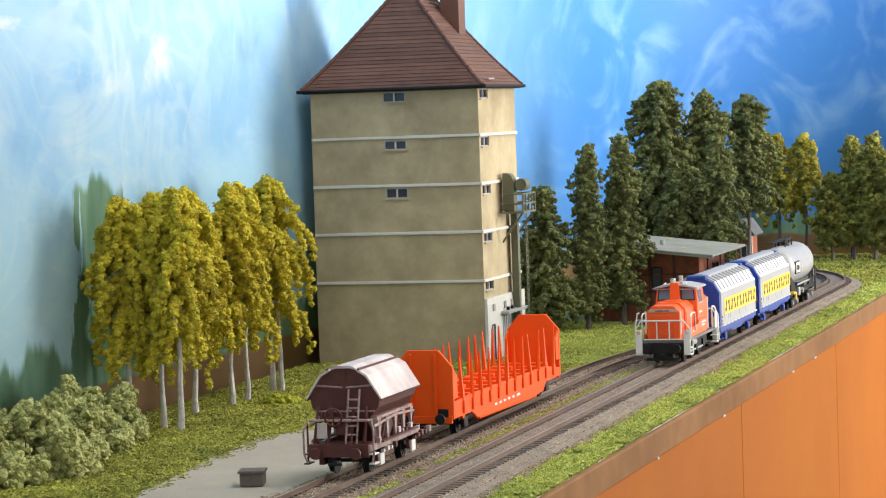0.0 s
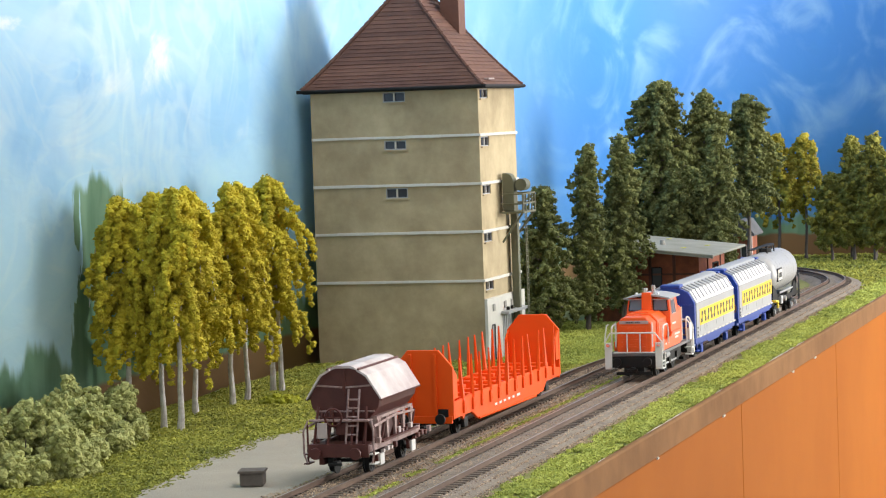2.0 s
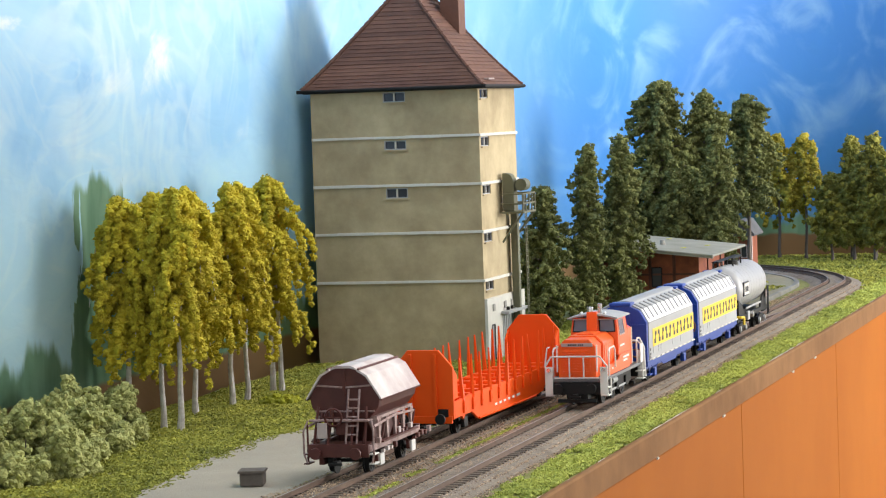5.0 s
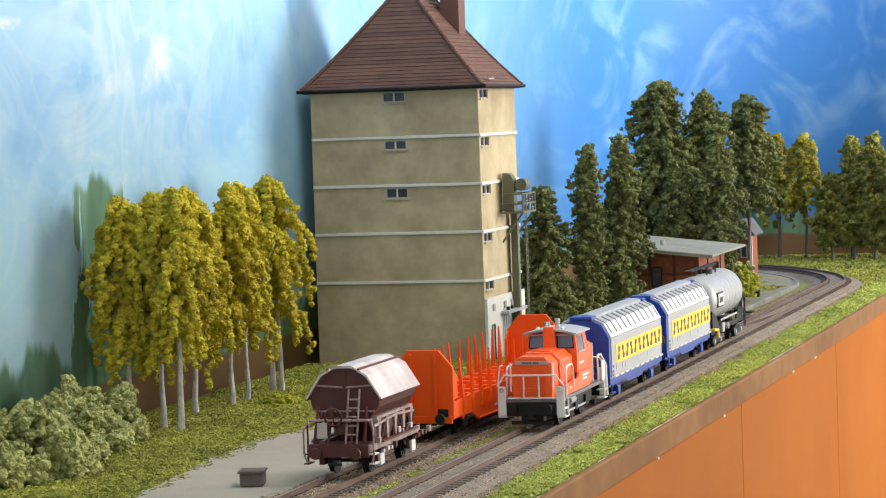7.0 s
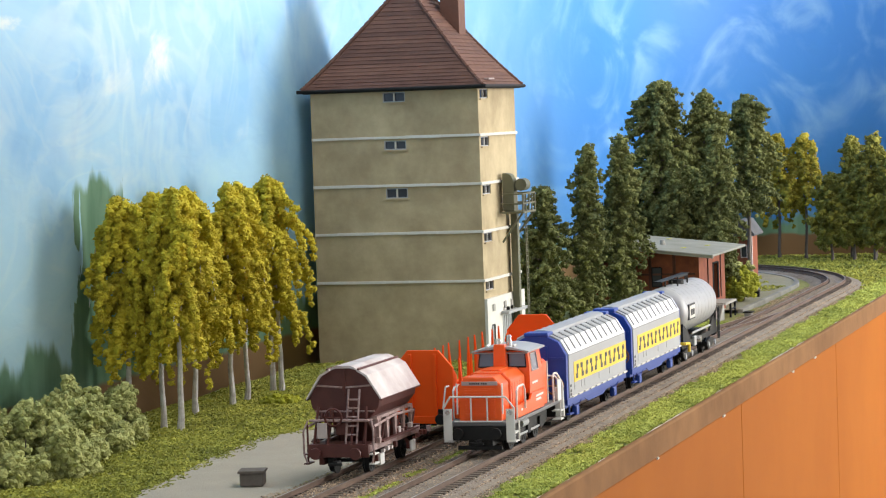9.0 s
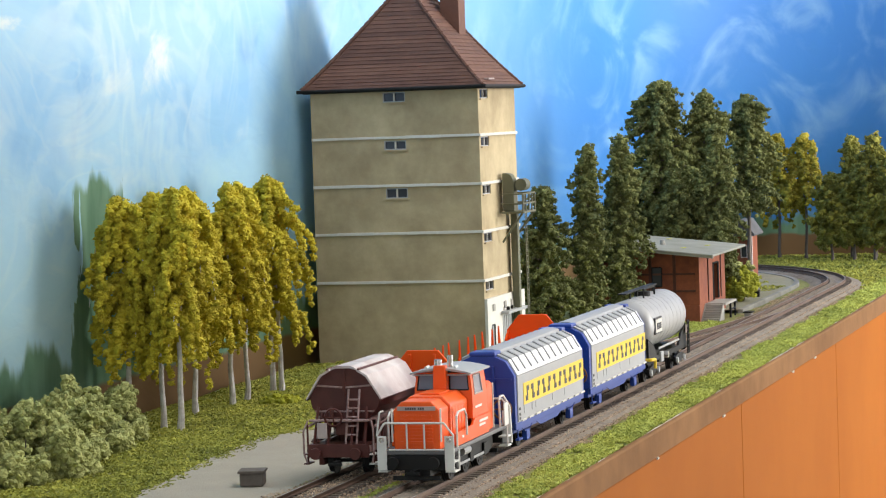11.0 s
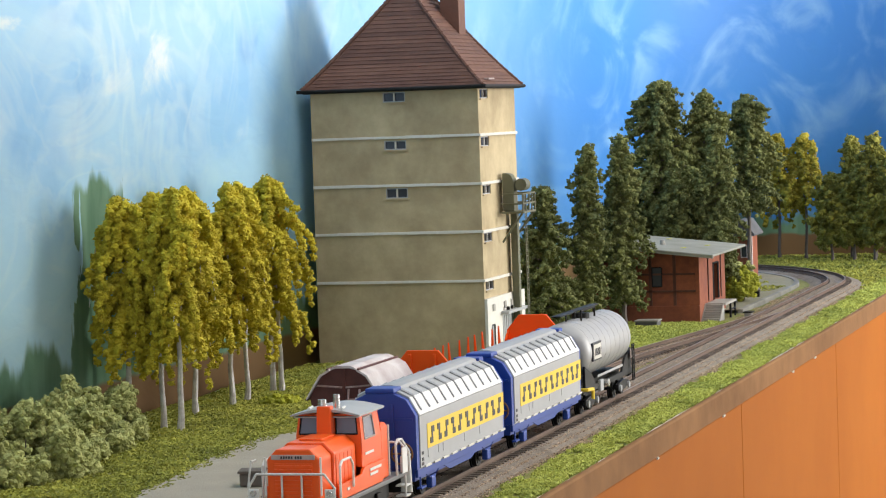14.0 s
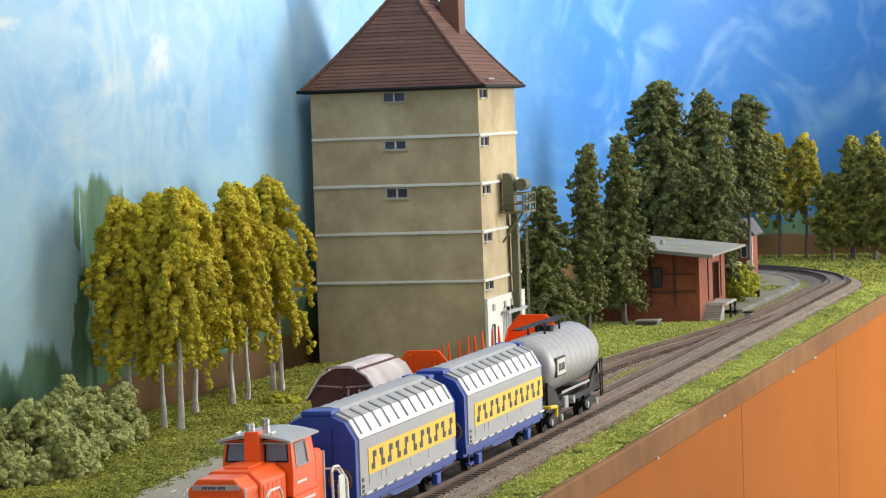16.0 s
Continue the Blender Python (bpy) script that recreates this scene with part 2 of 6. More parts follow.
def backdrop_material():
    m = bpy.data.materials.new("painted_sky")
    m.use_nodes = True
    nt = m.node_tree
    L = nt.links.new
    b = nt.nodes["Principled BSDF"]
    b.inputs["Roughness"].default_value = 0.62
    co = nt.nodes.new("ShaderNodeTexCoord")
    sep = nt.nodes.new("ShaderNodeSeparateXYZ")
    L(co.outputs["Object"], sep.inputs[0])

    def noise_(scale, detail=4, stretch=(1, 1, 1), dist=0.0, off=0.0):
        mp = nt.nodes.new("ShaderNodeMapping")
        mp.inputs["Scale"].default_value = stretch
        mp.inputs["Location"].default_value = (off, off, off)
        L(co.outputs["Object"], mp.inputs[0])
        n = nt.nodes.new("ShaderNodeTexNoise")
        n.inputs["Scale"].default_value, n.inputs["Detail"].default_value, n.inputs["Distortion"].default_value = scale, detail, dist
        L(mp.outputs[0], n.inputs["Vector"])
        return n.outputs["Fac"]

    def math_(op, a, b_=None, c=None):
        n = nt.nodes.new("ShaderNodeMath")
        n.operation = op
        for i, v in enumerate((a, b_, c)):
            if v is None:
                continue
            if isinstance(v, (int, float)):
                n.inputs[i].default_value = v
            else:
                L(v, n.inputs[i])
        return n.outputs[0]

    def ramp(v, lo, hi):
        n = nt.nodes.new("ShaderNodeMapRange")
        n.interpolation_type = "SMOOTHSTEP"
        n.inputs["From Min"].default_value, n.inputs["From Max"].default_value = lo, hi
        L(v, n.inputs["Value"])
        return n.outputs[0]

    def mix(f, a, b_):
        n = nt.nodes.new("ShaderNodeMix")
        n.data_type = "RGBA"
        L(f, n.inputs["Factor"])
        for key, v in (("A", a), ("B", b_)):
            if isinstance(v, tuple):
                n.inputs[key].default_value = (*v, 1)
            else:
                L(v, n.inputs[key])
        return n.outputs["Result"]

    x, z = sep.outputs["X"], sep.outputs["Z"]
    # broad cloud masses, thinner towards the far end, with brush strokes across them
    swirl = noise_(7.5, 3, (0.34, 0.7, 0.8), 2.6, 21.0)
    cloud = math_("ADD", noise_(9.5, 6, (0.33, 0.7, 0.8), 1.4), math_("MULTIPLY", swirl, 0.42))
    cloud = math_("ADD", cloud, math_("MULTIPLY", noise_(30, 5, (0.40, 0.7, 0.35), 2.2, 3.0), 0.34))
    cloud = math_("SUBTRACT", cloud, math_("MULTIPLY", math_("SUBTRACT", x, 0.25), 0.33))
    cover = ramp(cloud, 0.72, 1.06)
    blue = mix(noise_(14, 4, (0.33, 0.7, 0.5), 2.0, 7.0), (0.20, 0.50, 0.90), (0.40, 0.70, 0.97))
    deep = mix(ramp(x, 0.50, 1.6), blue, (0.050, 0.235, 0.64))
    puffs = ramp(noise_(12, 6, (0.30, 0.7, 0.7), 2.4, 11.0), 0.45, 0.80)
    deep = mix(math_("MULTIPLY", puffs, 0.45), deep, (0.42, 0.68, 0.86))
    streak = ramp(noise_(24, 4, (0.42, 0.7, 0.30), 1.6, 15.0), 0.50, 0.78)
    deep = mix(math_("MULTIPLY", streak, 0.40), deep, (0.05, 0.26, 0.68))
    colour = mix(cover, deep, (0.43, 0.73, 0.97))
    bright = ramp(noise_(16, 5, (0.34, 0.7, 0.9), 1.8, 27.0), 0.60, 0.74)
    colour = mix(math_("MULTIPLY", bright, math_("MULTIPLY", cover, 0.8)), colour, (0.88, 0.95, 0.97))
    # thin brush strokes left by the white
    for k, (sc, off) in enumerate(((11, 31.0), (17, 43.0))):
        line = ramp(math_("ABSOLUTE", math_("SUBTRACT", noise_(sc, 3, (0.36, 0.7, 0.5), 3.2, off), 0.5)), 0.07, 0.0)
        patch_ = ramp(noise_(6, 2, (0.36, 0.7, 0.7), 0.6, off + 5), 0.42, 0.70)
        fade = ramp(x, 1.5, 0.2)
        colour = mix(math_("MULTIPLY", math_("MULTIPLY", line, patch_), math_("MULTIPLY", fade, 0.42)), colour, (0.70, 0.88, 0.97))
    # paler low on the left: light the lamps lack is put into the paint
    low_left_lift = math_("MULTIPLY", ramp(z, 0.20, 0.02), ramp(x, 0.9, 0.2))
    colour = mix(math_("MULTIPLY", low_left_lift, 0.75), colour, (0.58, 0.87, 1.0))
    # painted green wood low on the left, ragged upper edge
    edge = math_("ADD", z, math_("MULTIPLY", noise_(38, 4, (1, 1, 0.15), 0.3, 1.0), 0.06))
    spire = math_("MULTIPLY", ramp(math_("ABSOLUTE", math_("ADD", math_("SUBTRACT", x, 0.185), math_("MULTIPLY", math_("SUBTRACT", noise_(55, 4, (1, 1, 0.30), 0.6, 4.0), 0.5), 0.085))), 0.052, 0.030), 0.112)
    low = math_("SUBTRACT", math_("ADD", 0.070, math_("MULTIPLY", spire, 0.88)), edge)
    green = mix(noise_(60, 4, (1, 1, 0.25), 0.6, 5.0), (0.05, 0.16, 0.085), (0.30, 0.50, 0.36))
    colour = mix(ramp(low, -0.004, 0.006), colour, green)
    # bare brown strip along the foot
    colour = mix(ramp(math_("ADD", z, math_("MULTIPLY", noise_(30, 3, (1, 1, 1), 0.0, 2.0), 0.008)), 0.026, 0.022), colour, (0.26, 0.15, 0.075))
    L(colour, b.inputs["Base Color"])
    bp = nt.nodes.new("ShaderNodeBump")
    bp.inputs["Strength"].default_value, bp.inputs["Distance"].default_value = 0.15, 0.002
    L(noise_(60, 5, (0.35, 0.7, 0.8), 1.2, 9.0), bp.inputs["Height"])
    L(bp.outputs[0], b.inputs["Normal"])
    return m


def backdrop():
    """Painted sky board: straight along the back, rounded corner, then across the far end."""
    R_ = 0.30
    pts = [(-1.6, WALL_Y), (END_X - R_, WALL_Y)]
    for i in range(1, 49):
        a = radians(90 - 90 * i / 48)
        pts.append((END_X - R_ + R_ * math.cos(a), WALL_Y - R_ + R_ * math.sin(a)))
    pts.append((END_X, -0.5))
    bm = bmesh.new()
    t = 0.012
    rows = []
    for i, (x, y) in enumerate(pts):
        a = Vector(pts[max(i - 1, 0)])
        c = Vector(pts[min(i + 1, len(pts) - 1)])
        d = (c - a).normalized()
        nx, ny = -d.y, d.x
        rows.append([bm.verts.new(p) for p in ((x, y, -0.02), (x, y, 0.62), (x + nx * t, y + ny * t, 0.62), (x + nx * t, y + ny * t, -0.02))])
    for a, c in zip(rows, rows[1:]):
        for k in range(4):
            bm.faces.new((a[k], c[k], c[(k + 1) % 4], a[(k + 1) % 4]))
    bm.faces.new(rows[0])
    bm.faces.new(rows[-1][::-1])
    bmesh.ops.recalc_face_normals(bm, faces=bm.faces)
    bm.normal_update()
    for f in bm.faces:
        f.smooth = True
    structure("backdrop", bm, backdrop_material(), "hand-painted blue sky backdrop with white clouds and green wood", "backdrop")


backdrop()


# ---- baseboard, ground, fascia ----
def edge_y(x):
    return -0.0532 - 0.0030 * max(0.0, min(1.0, (x + 0.1) / 1.1))


def side_y(x):
    """Centre line of the siding, which joins the main track at a turnout."""
    if x < 0.44:
        return 0.0478
    u = min(1.0, (x - 0.44) / 0.56)
    return 0.0478 * (1 - u * u * (3 - 2 * u))


def ground_z(x, y):
    z = -0.0062 + 0.0011 * noise.noise((x * 14, y * 14, 0)) + 0.0006 * noise.noise((x * 50, y * 50, 3))
    track = min(abs(y), abs(y - side_y(x)) if x < 1.0 else 9)
    if x > 1.28:
        track = min(track, abs(math.hypot(x - 1.3, y - 0.437) - 0.437))
    k = max(0.0, min(1.0, (track - 0.016) / 0.02))
    if y > 0.085:
        z += 0.002 * min(1.0, (y - 0.085) / 0.08) * max(0.0, min(1.0, (x - 0.0) / 0.2))
    if y < -0.02:
        z -= 0.0012 * min(1.0, (-0.02 - y) / 0.03)
    return z * k + -0.0062 * (1 - k)


def ground():
    xs = np.linspace(-0.75, END_X, 330)
    bm = bmesh.new()
    grid = []
    for x in xs:
        e = edge_y(x)
        grid.append([bm.verts.new((x, y, ground_z(x, y))) for y in np.linspace(e, WALL_Y, 52)])
    for a, c in zip(grid, grid[1:]):
        for k in range(51):
            bm.faces.new((a[k], c[k], c[k + 1], a[k + 1]))
    structure("ground", bm, M["earth"], "earth-coloured scenic ground of the model layout", "ground")
    # brown front board and the orange panels under it
    bm = bmesh.new()
    top, bot = [], []
    for x in np.linspace(-0.75, END_X, 40):
        e = edge_y(x)
        top.append([bm.verts.new((x, e - o, z)) for o, z in ((0.0, -0.009), (0.0, -0.0075), (0.0010, -0.0068), (0.0034, -0.0068), (0.0042, -0.0078), (0.0042, -0.0212), (-0.004, -0.0212))])
    for a, c in zip(top, top[1:]):
        for k in range(6):
            bm.faces.new((a[k], c[k], c[k + 1], a[k + 1]))
    bmesh.ops.recalc_face_normals(bm, faces=bm.faces)
    structure("board_edge", bm, M["edge"], "brown painted front edge board of the layout", "edge board")
    cuts = [-0.75, -0.47, -0.02, 0.438, 0.880, 1.34, 1.9]
    fascia = thing("fascia", "orange painted wooden fascia panels under the layout edge", "fascia", kind="structure")
    for a, c in zip(cuts, cuts[1:]):
        bm = bmesh.new()
        ya, yc = edge_y(a) - 0.0036, edge_y(c) - 0.0036
        prof = [bm.verts.new(p) for p in ((a + 0.0006, ya, -0.0214), (c - 0.0006, yc, -0.0214), (c - 0.0006, yc + 0.012, -0.0214), (a + 0.0006, ya + 0.012, -0.0214))]
        r = bmesh.ops.extrude_face_region(bm, geom=[bm.faces.new(prof)])
        bmesh.ops.translate(bm, vec=(0, 0, -0.929), verts=[v for v in r["geom"] if isinstance(v, bmesh.types.BMVert)])
        bmesh.ops.recalc_face_normals(bm, faces=bm.faces)
        bmesh.ops.bevel(bm, geom=list(bm.edges), offset=0.0006, segments=1, affect="EDGES")
        pn = part("panel", bm, M["orange"], fascia)
        rng = random.Random(int(a * 100) + 90)
        for k in range(2):
            x = rng.uniform(a + 0.02, c - 0.03)
            w = rng.uniform(0.002, 0.010)
            part("paint_chip", box(x, x + w, edge_y(x) - 0.0046, edge_y(x) - 0.0037, -0.0226, -0.0214), M["white"], pn)


ground()


# ---- track ----
def main_line():
    pts = [(x, 0.0, 1.0, 0.0) for x in np.arange(-0.75, 1.30, 0.02)]
    for a in np.arange(0, 66, 1.5):
        s, c = math.sin(radians(a)), math.cos(radians(a))
        pts.append((1.30 + 0.437 * s, 0.437 - 0.437 * c, c, s))
    return pts


def side_line():
    pts = []
    for x in np.arange(-0.75, 0.985, 0.015):
        d = (side_y(x + 0.001) - side_y(x - 0.001)) / 0.002
        n = math.hypot(1, d)
        pts.append((x, side_y(x), 1 / n, d / n))
    return pts


def rail_bm(line, off):
    """A rail of real section swept along the line, its head at z = 0."""
    prof = [(-0.0009, -0.0024), (0.0009, -0.0024), (0.0009, -0.0020), (0.0003, -0.0017), (0.0003, -0.0008), (0.0005, -0.0006), (0.0005, 0.0), (-0.0005, 0.0), (-0.0005, -0.0006), (-0.0003, -0.0008), (-0.0003, -0.0017), (-0.0009, -0.0020)]
    bm = bmesh.new()
    rows = []
    for x, y, c, s in line:
        rows.append([bm.verts.new((x - s * (off + o), y + c * (off + o), z)) for o, z in prof])
    for a, b in zip(rows, rows[1:]):
        for k in range(12):
            f = bm.faces.new((a[k], b[k], b[(k + 1) % 12], a[(k + 1) % 12]))
            f.material_index = 1 if k == 6 else 0
    bmesh.ops.recalc_face_normals(bm, faces=bm.faces)
    return bm


def ballast_bed(line, name, half, drop=0.0):
    bm = bmesh.new()
    rows = []
    prof = [(-half - 0.006, -0.0066), (-half, -0.0045), (-0.0128, -0.0029), (-0.0066, -0.0027), (-0.0052, -0.0021), (0.0052, -0.0021), (0.0066, -0.0027), (0.0128, -0.0029), (half, -0.0045), (half + 0.006, -0.0066)]
    for x, y, c, s in line:
        rows.append([bm.verts.new((x - s * o, y + c * o, z - drop)) for o, z in prof])
    for a, b in zip(rows, rows[1:]):
        for k in range(len(prof) - 1):
            bm.faces.new((a[k], b[k], b[k + 1], a[k + 1]))
    return structure(name, bm, M["ballast"], "grey-brown ballast bed under the model track", "ballast")


SLEEPER_STEP = 0.0073


def track(name, line, label, x_from, x_to):
    tr = thing(name, label, "track", kind="structure")
    for off in (-0.00825, 0.00825):
        part("rail", rail_bm(line, off), [M["rail"], M["railtop"]], tr)
    proto = None
    dist, nxt = 0.0, 0.0
    prev = None
    count = 0
    for x, y, c, s in line:
        if prev is not None:
            seg = math.hypot(x - prev[0], y - prev[1])
            while nxt <= dist + seg:
                u = (nxt - dist) / seg
                px, py = prev[0] + (x - prev[0]) * u, prev[1] + (y - prev[1]) * u
                nxt += SLEEPER_STEP
                if not x_from <= px <= x_to or count >= 300:
                    continue
                if proto is None:
                    proto = part("sleeper", box(-0.0015, 0.0015, -0.0145, 0.0145, -0.0052, -0.0024, 0.0002), M["sleeper"], tr)
                    ob = proto
                else:
                    ob = new("sleeper", proto.data)
                    ob.parent = tr
                ob.matrix_basis = pose(px, py, 0, 0, 0, math.degrees(math.atan2(s, c)))
                count += 1
            dist += seg
        prev = (x, y)
    return tr


ballast_bed(main_line(), "ballast_main", 0.021)
ballast_bed(side_line(), "ballast_siding", 0.018, 0.0005)


# ---- the tall warehouse tower ----
TX0, TX1, TY0, TY1 = 0.555, 0.660, 0.142, 0.2655
FLOORS = (0.0537, 0.0883, 0.1222, 0.1564)


def pierced_wall(face, a0, a1, z0, z1, thick, holes, at):
    """A wall slab with real openings: face 'x' looks to -x at x = at, face 'y' looks to -y at y = at."""
    us = sorted({a0, a1, *[h[0] for h in holes], *[h[1] for h in holes]})
    vs = sorted({z0, z1, *[h[2] for h in holes], *[h[3] for h in holes]})
    bm = bmesh.new()
    def quad(p):
        bm.faces.new([bm.verts.new(q) for q in p])
    def P(u, z, d):
        return (at + d, u, z) if face == "x" else (u, at + d, z)
    for i in range(len(us) - 1):
        for j in range(len(vs) - 1):
            u, v = (us[i] + us[i + 1]) / 2, (vs[j] + vs[j + 1]) / 2
            if any(h[0] < u < h[1] and h[2] < v < h[3] for h in holes):
                continue
            for d in (0, thick):
                quad([P(us[i], vs[j], d), P(us[i + 1], vs[j], d), P(us[i + 1], vs[j + 1], d), P(us[i], vs[j + 1], d)])
    for h in holes + [(a0, a1, z0, z1)]:
        for p, q in (((h[0], h[2]), (h[1], h[2])), ((h[1], h[2]), (h[1], h[3])), ((h[1], h[3]), (h[0], h[3])), ((h[0], h[3]), (h[0], h[2]))):
            quad([P(*p, 0), P(*q, 0), P(*q, thick), P(*p, thick)])
    bmesh.ops.remove_doubles(bm, verts=bm.verts, dist=1e-6)
    bmesh.ops.recalc_face_normals(bm, faces=bm.faces)
    return bm


def tower_window(tower, face, at, h, mullions):
    """Pale frame with mullions and dark panes set into a wall opening."""
    def bx(u0, u1, z0, z1, d0, d1, bev=0.0):
        return box(at + d0, at + d1, u0, u1, z0, z1, bev) if face == "x" else box(u0, u1, at + d0, at + d1, z0, z1, bev)
    w = part("window", bx(h[0], h[1], h[2], h[3], 0.0022, 0.0026), M["pane"], tower, "small dark factory window with pale frame")
    fr = 0.0007
    bm = bmesh.new()
    for u0, u1, z0, z1 in ((h[0], h[1], h[2], h[2] + fr), (h[0], h[1], h[3] - fr, h[3]), (h[0], h[0] + fr, h[2] + fr, h[3] - fr), (h[1] - fr, h[1], h[2] + fr, h[3] - fr)):
        bm2 = bx(u0, u1, z0, z1, 0.0006, 0.0018)
        me = bpy.data.meshes.new("tmp")
        bm2.to_mesh(me)
        bm2.free()
        bm.from_mesh(me)
        bpy.data.meshes.remove(me)
    part("frame", bm, M["grey"], w)
    for k in range(mullions):
        u = h[0] + (h[1] - h[0]) * (k + 1) / (mullions + 1)
        part("mullion", bx(u - 0.0005, u + 0.0005, h[2] + fr, h[3] - fr, 0.0004, 0.0018), M["white"], w)
    part("sill", bx(h[0] - 0.0008, h[1] + 0.0008, h[2] - 0.001, h[2] - 0.0001, -0.0012, 0.0012), M["render"], w)


def roof_face(tower, corners, courses, ridge_from):
    """One roof slope: overlapping tile courses between the eave (corners 0, 1) and the top (3, 2), a little flared at the eave."""
    a, b, c, d = [Vector(p) for p in corners]
    n = (b - a).cross(d - a).normalized()
    bm = bmesh.new()
    rng = random.Random(7)

    def at(u, v):
        p = a.lerp(b, u).lerp(d.lerp(c, u), v)
        return p + Vector((0, 0, -0.0035 * math.sin(math.pi * v) * (1 - v)))
    base = bmesh.new()
    rows = [[base.verts.new(at(u / 8, v / 8) - n * 0.0004) for u in range(9)] for v in range(9)]
    for p, q in zip(rows, rows[1:]):
        for i in range(8):
            base.faces.new((p[i], p[i + 1], q[i + 1], q[i]))
    bm.free()
    slope = part("roof_slope", base, M["roof"], tower, "weathered red-brown tiled roof slope")
    for k in range(courses):
        bm = bmesh.new()
        v0, v1 = k / courses, min(1.0, (k + 1.25) / courses)
        m_ = max(3, int(26 * (1 - k / courses)))
        grid = []
        for i in range(m_ + 1):
            j = rng.uniform(-0.00018, 0.00018)
            u = i / m_
            grid.append([bm.verts.new(q) for q in (at(u, v0) - n * 0.0002, at(u, v0) + n * (0.0007 + j), at(u, v1) + n * 0.0002)])
        for p, q in zip(grid, grid[1:]):
            bm.faces.new((p[0], q[0], q[1], p[1]))
            bm.faces.new((p[1], q[1], q[2], p[2]))
        part("tile_course", bm, M["roof"], slope)
    return slope


def tower():
    tw = thing("warehouse_tower", "tall beige rendered warehouse tower with white bands and hipped tile roof", "tower")
    zb, zt = -0.006, 0.1895
    fh = [(0.1953, 0.2118, zt - 0.0083, zt - 0.0012), (0.1955, 0.2118, 0.1475, 0.154), (0.1955, 0.2118, 0.1131, 0.1203)]
    sh = [(0.5600, 0.5825, z, z + 0.0068) for z in (0.0460, 0.0802, 0.1140, 0.1480, 0.1818)]
    part("front_wall", pierced_wall("x", TY0, TY1, zb, zt, 0.003, fh, TX0), M["render"], tw)
    part("side_wall", pierced_wall("y", TX0 + 0.003, TX1, zb, zt, 0.003, sh, TY0), M["render"], tw)
    part("back_wall", box(TX1 - 0.003, TX1, TY0 + 0.003, TY1, zb, zt), M["render"], tw)
    part("rear_wall", box(TX0 + 0.003, TX1 - 0.003, TY1 - 0.003, TY1, zb, zt), M["render"], tw)
    for h in fh:
        tower_window(tw, "x", TX0, h, 1)
    for h in sh:
        tower_window(tw, "y", TY0, h, 1)
    # white string courses, slightly chipped and uneven
    rng = random.Random(3)
    for z in FLOORS:
        bm = bmesh.new()
        y = TY0 - 0.0014
        while y < TY1 - 0.001:
            y2 = min(TY1, y + rng.uniform(0.014, 0.03))
            add_box(bm, TX0 - 0.0013, TX0 + 0.001, y, y2, z - 0.0012 + rng.uniform(0, 0.0002), z + 0.0008 + rng.uniform(-0.0002, 0.0002), 0.0002)
            y = y2
        add_box(bm, TX0 + 0.001, TX1, TY0 - 0.0014, TY0 + 0.001, z - 0.0012, z + 0.0008, 0.0002)
        part("band", bm, M["white"], tw, "chipped white string course")
    # whitewashed foot on the track side, with doors, small panes and a canopy beam
    part("plinth", pierced_wall("y", TX0 - 0.0005, TX1 + 0.003, zb, 0.0405, 0.002, [(0.5645, 0.5745, -0.004, 0.0215), (0.596, 0.630, -0.004, 0.0262)], TY0 - 0.0022), M["white"], tw, "patchy whitewashed lower wall")
    d = part("door", box(0.5645, 0.5745, TY0 - 0.0014, TY0 - 0.0006, -0.004, 0.0215), M["grey"], tw, "narrow grey plank door")
    part("frame", tube([(0.5650, TY0 - 0.0022, -0.004), (0.5650, TY0 - 0.0022, 0.0213), (0.5740, TY0 - 0.0022, 0.0213), (0.5740, TY0 - 0.0022, -0.004)], 0.0004, 4), M["black"], d)
    g = part("gate", box(0.5965, 0.6295, TY0 - 0.0012, TY0 - 0.0005, -0.004, 0.026), M["grey"], tw, "grey double gate")
    for x in np.linspace(0.6005, 0.626, 6):
        part("plank", box(x - 0.0018, x + 0.0018, TY0 - 0.0018, TY0 - 0.0013, -0.0035, 0.0255), M["grey"], g)
    part("canopy", box(0.592, 0.650, TY0 - 0.008, TY0 - 0.0023, 0.0270, 0.0292, 0.0004), M["grey"], tw, "grey canopy beam over the gate")
    for x in (0.568, 0.600, 0.620):
        part("vent", box(x, x + 0.006, TY0 - 0.0030, TY0 - 0.0023, 0.031, 0.036, 0.0003), M["concrete"], tw)
    for x in (0.600, 0.612):
        part("lamp", box(x, x + 0.004, TY0 - 0.0060, TY0 - 0.0040, 0.0294, 0.0318, 0.0004), M["black"], tw)
    # eaves, roof slopes, hip tiles, chimney
    ex0, ex1, ey0, ey1, ez = TX0 - 0.0050, TX1 + 0.0045, TY0 - 0.0048, TY1 + 0.0050, zt + 0.0005
    part("soffit", box(ex0 + 0.001, ex1 - 0.001, ey0 + 0.001, ey1 - 0.001, ez - 0.0012, ez + 0.0008), M["black"], tw)
    bm = bmesh.new()
    for a, b in (((ex0, ey0), (ex1, ey0)), ((ex0, ey0), (ex0, ey1))):
        o = Vector((-0.001, 0, 0)) if a[0] == b[0] else Vector((0, -0.001, 0))
        e = (Vector((*b, 0)) - Vector((*a, 0))).normalized() * 0.003
        add_cyl(bm, Vector((*a, ez + 0.0004)) + o - e, Vector((*b, ez + 0.0004)) + o + e, 0.0013, None, 8)
    part("gutter", bm, M["black"], tw, "dark grey gutter")
    r0, r1 = Vector((0.594, 0.204, 0.266)), Vector((0.634, 0.204, 0.266))
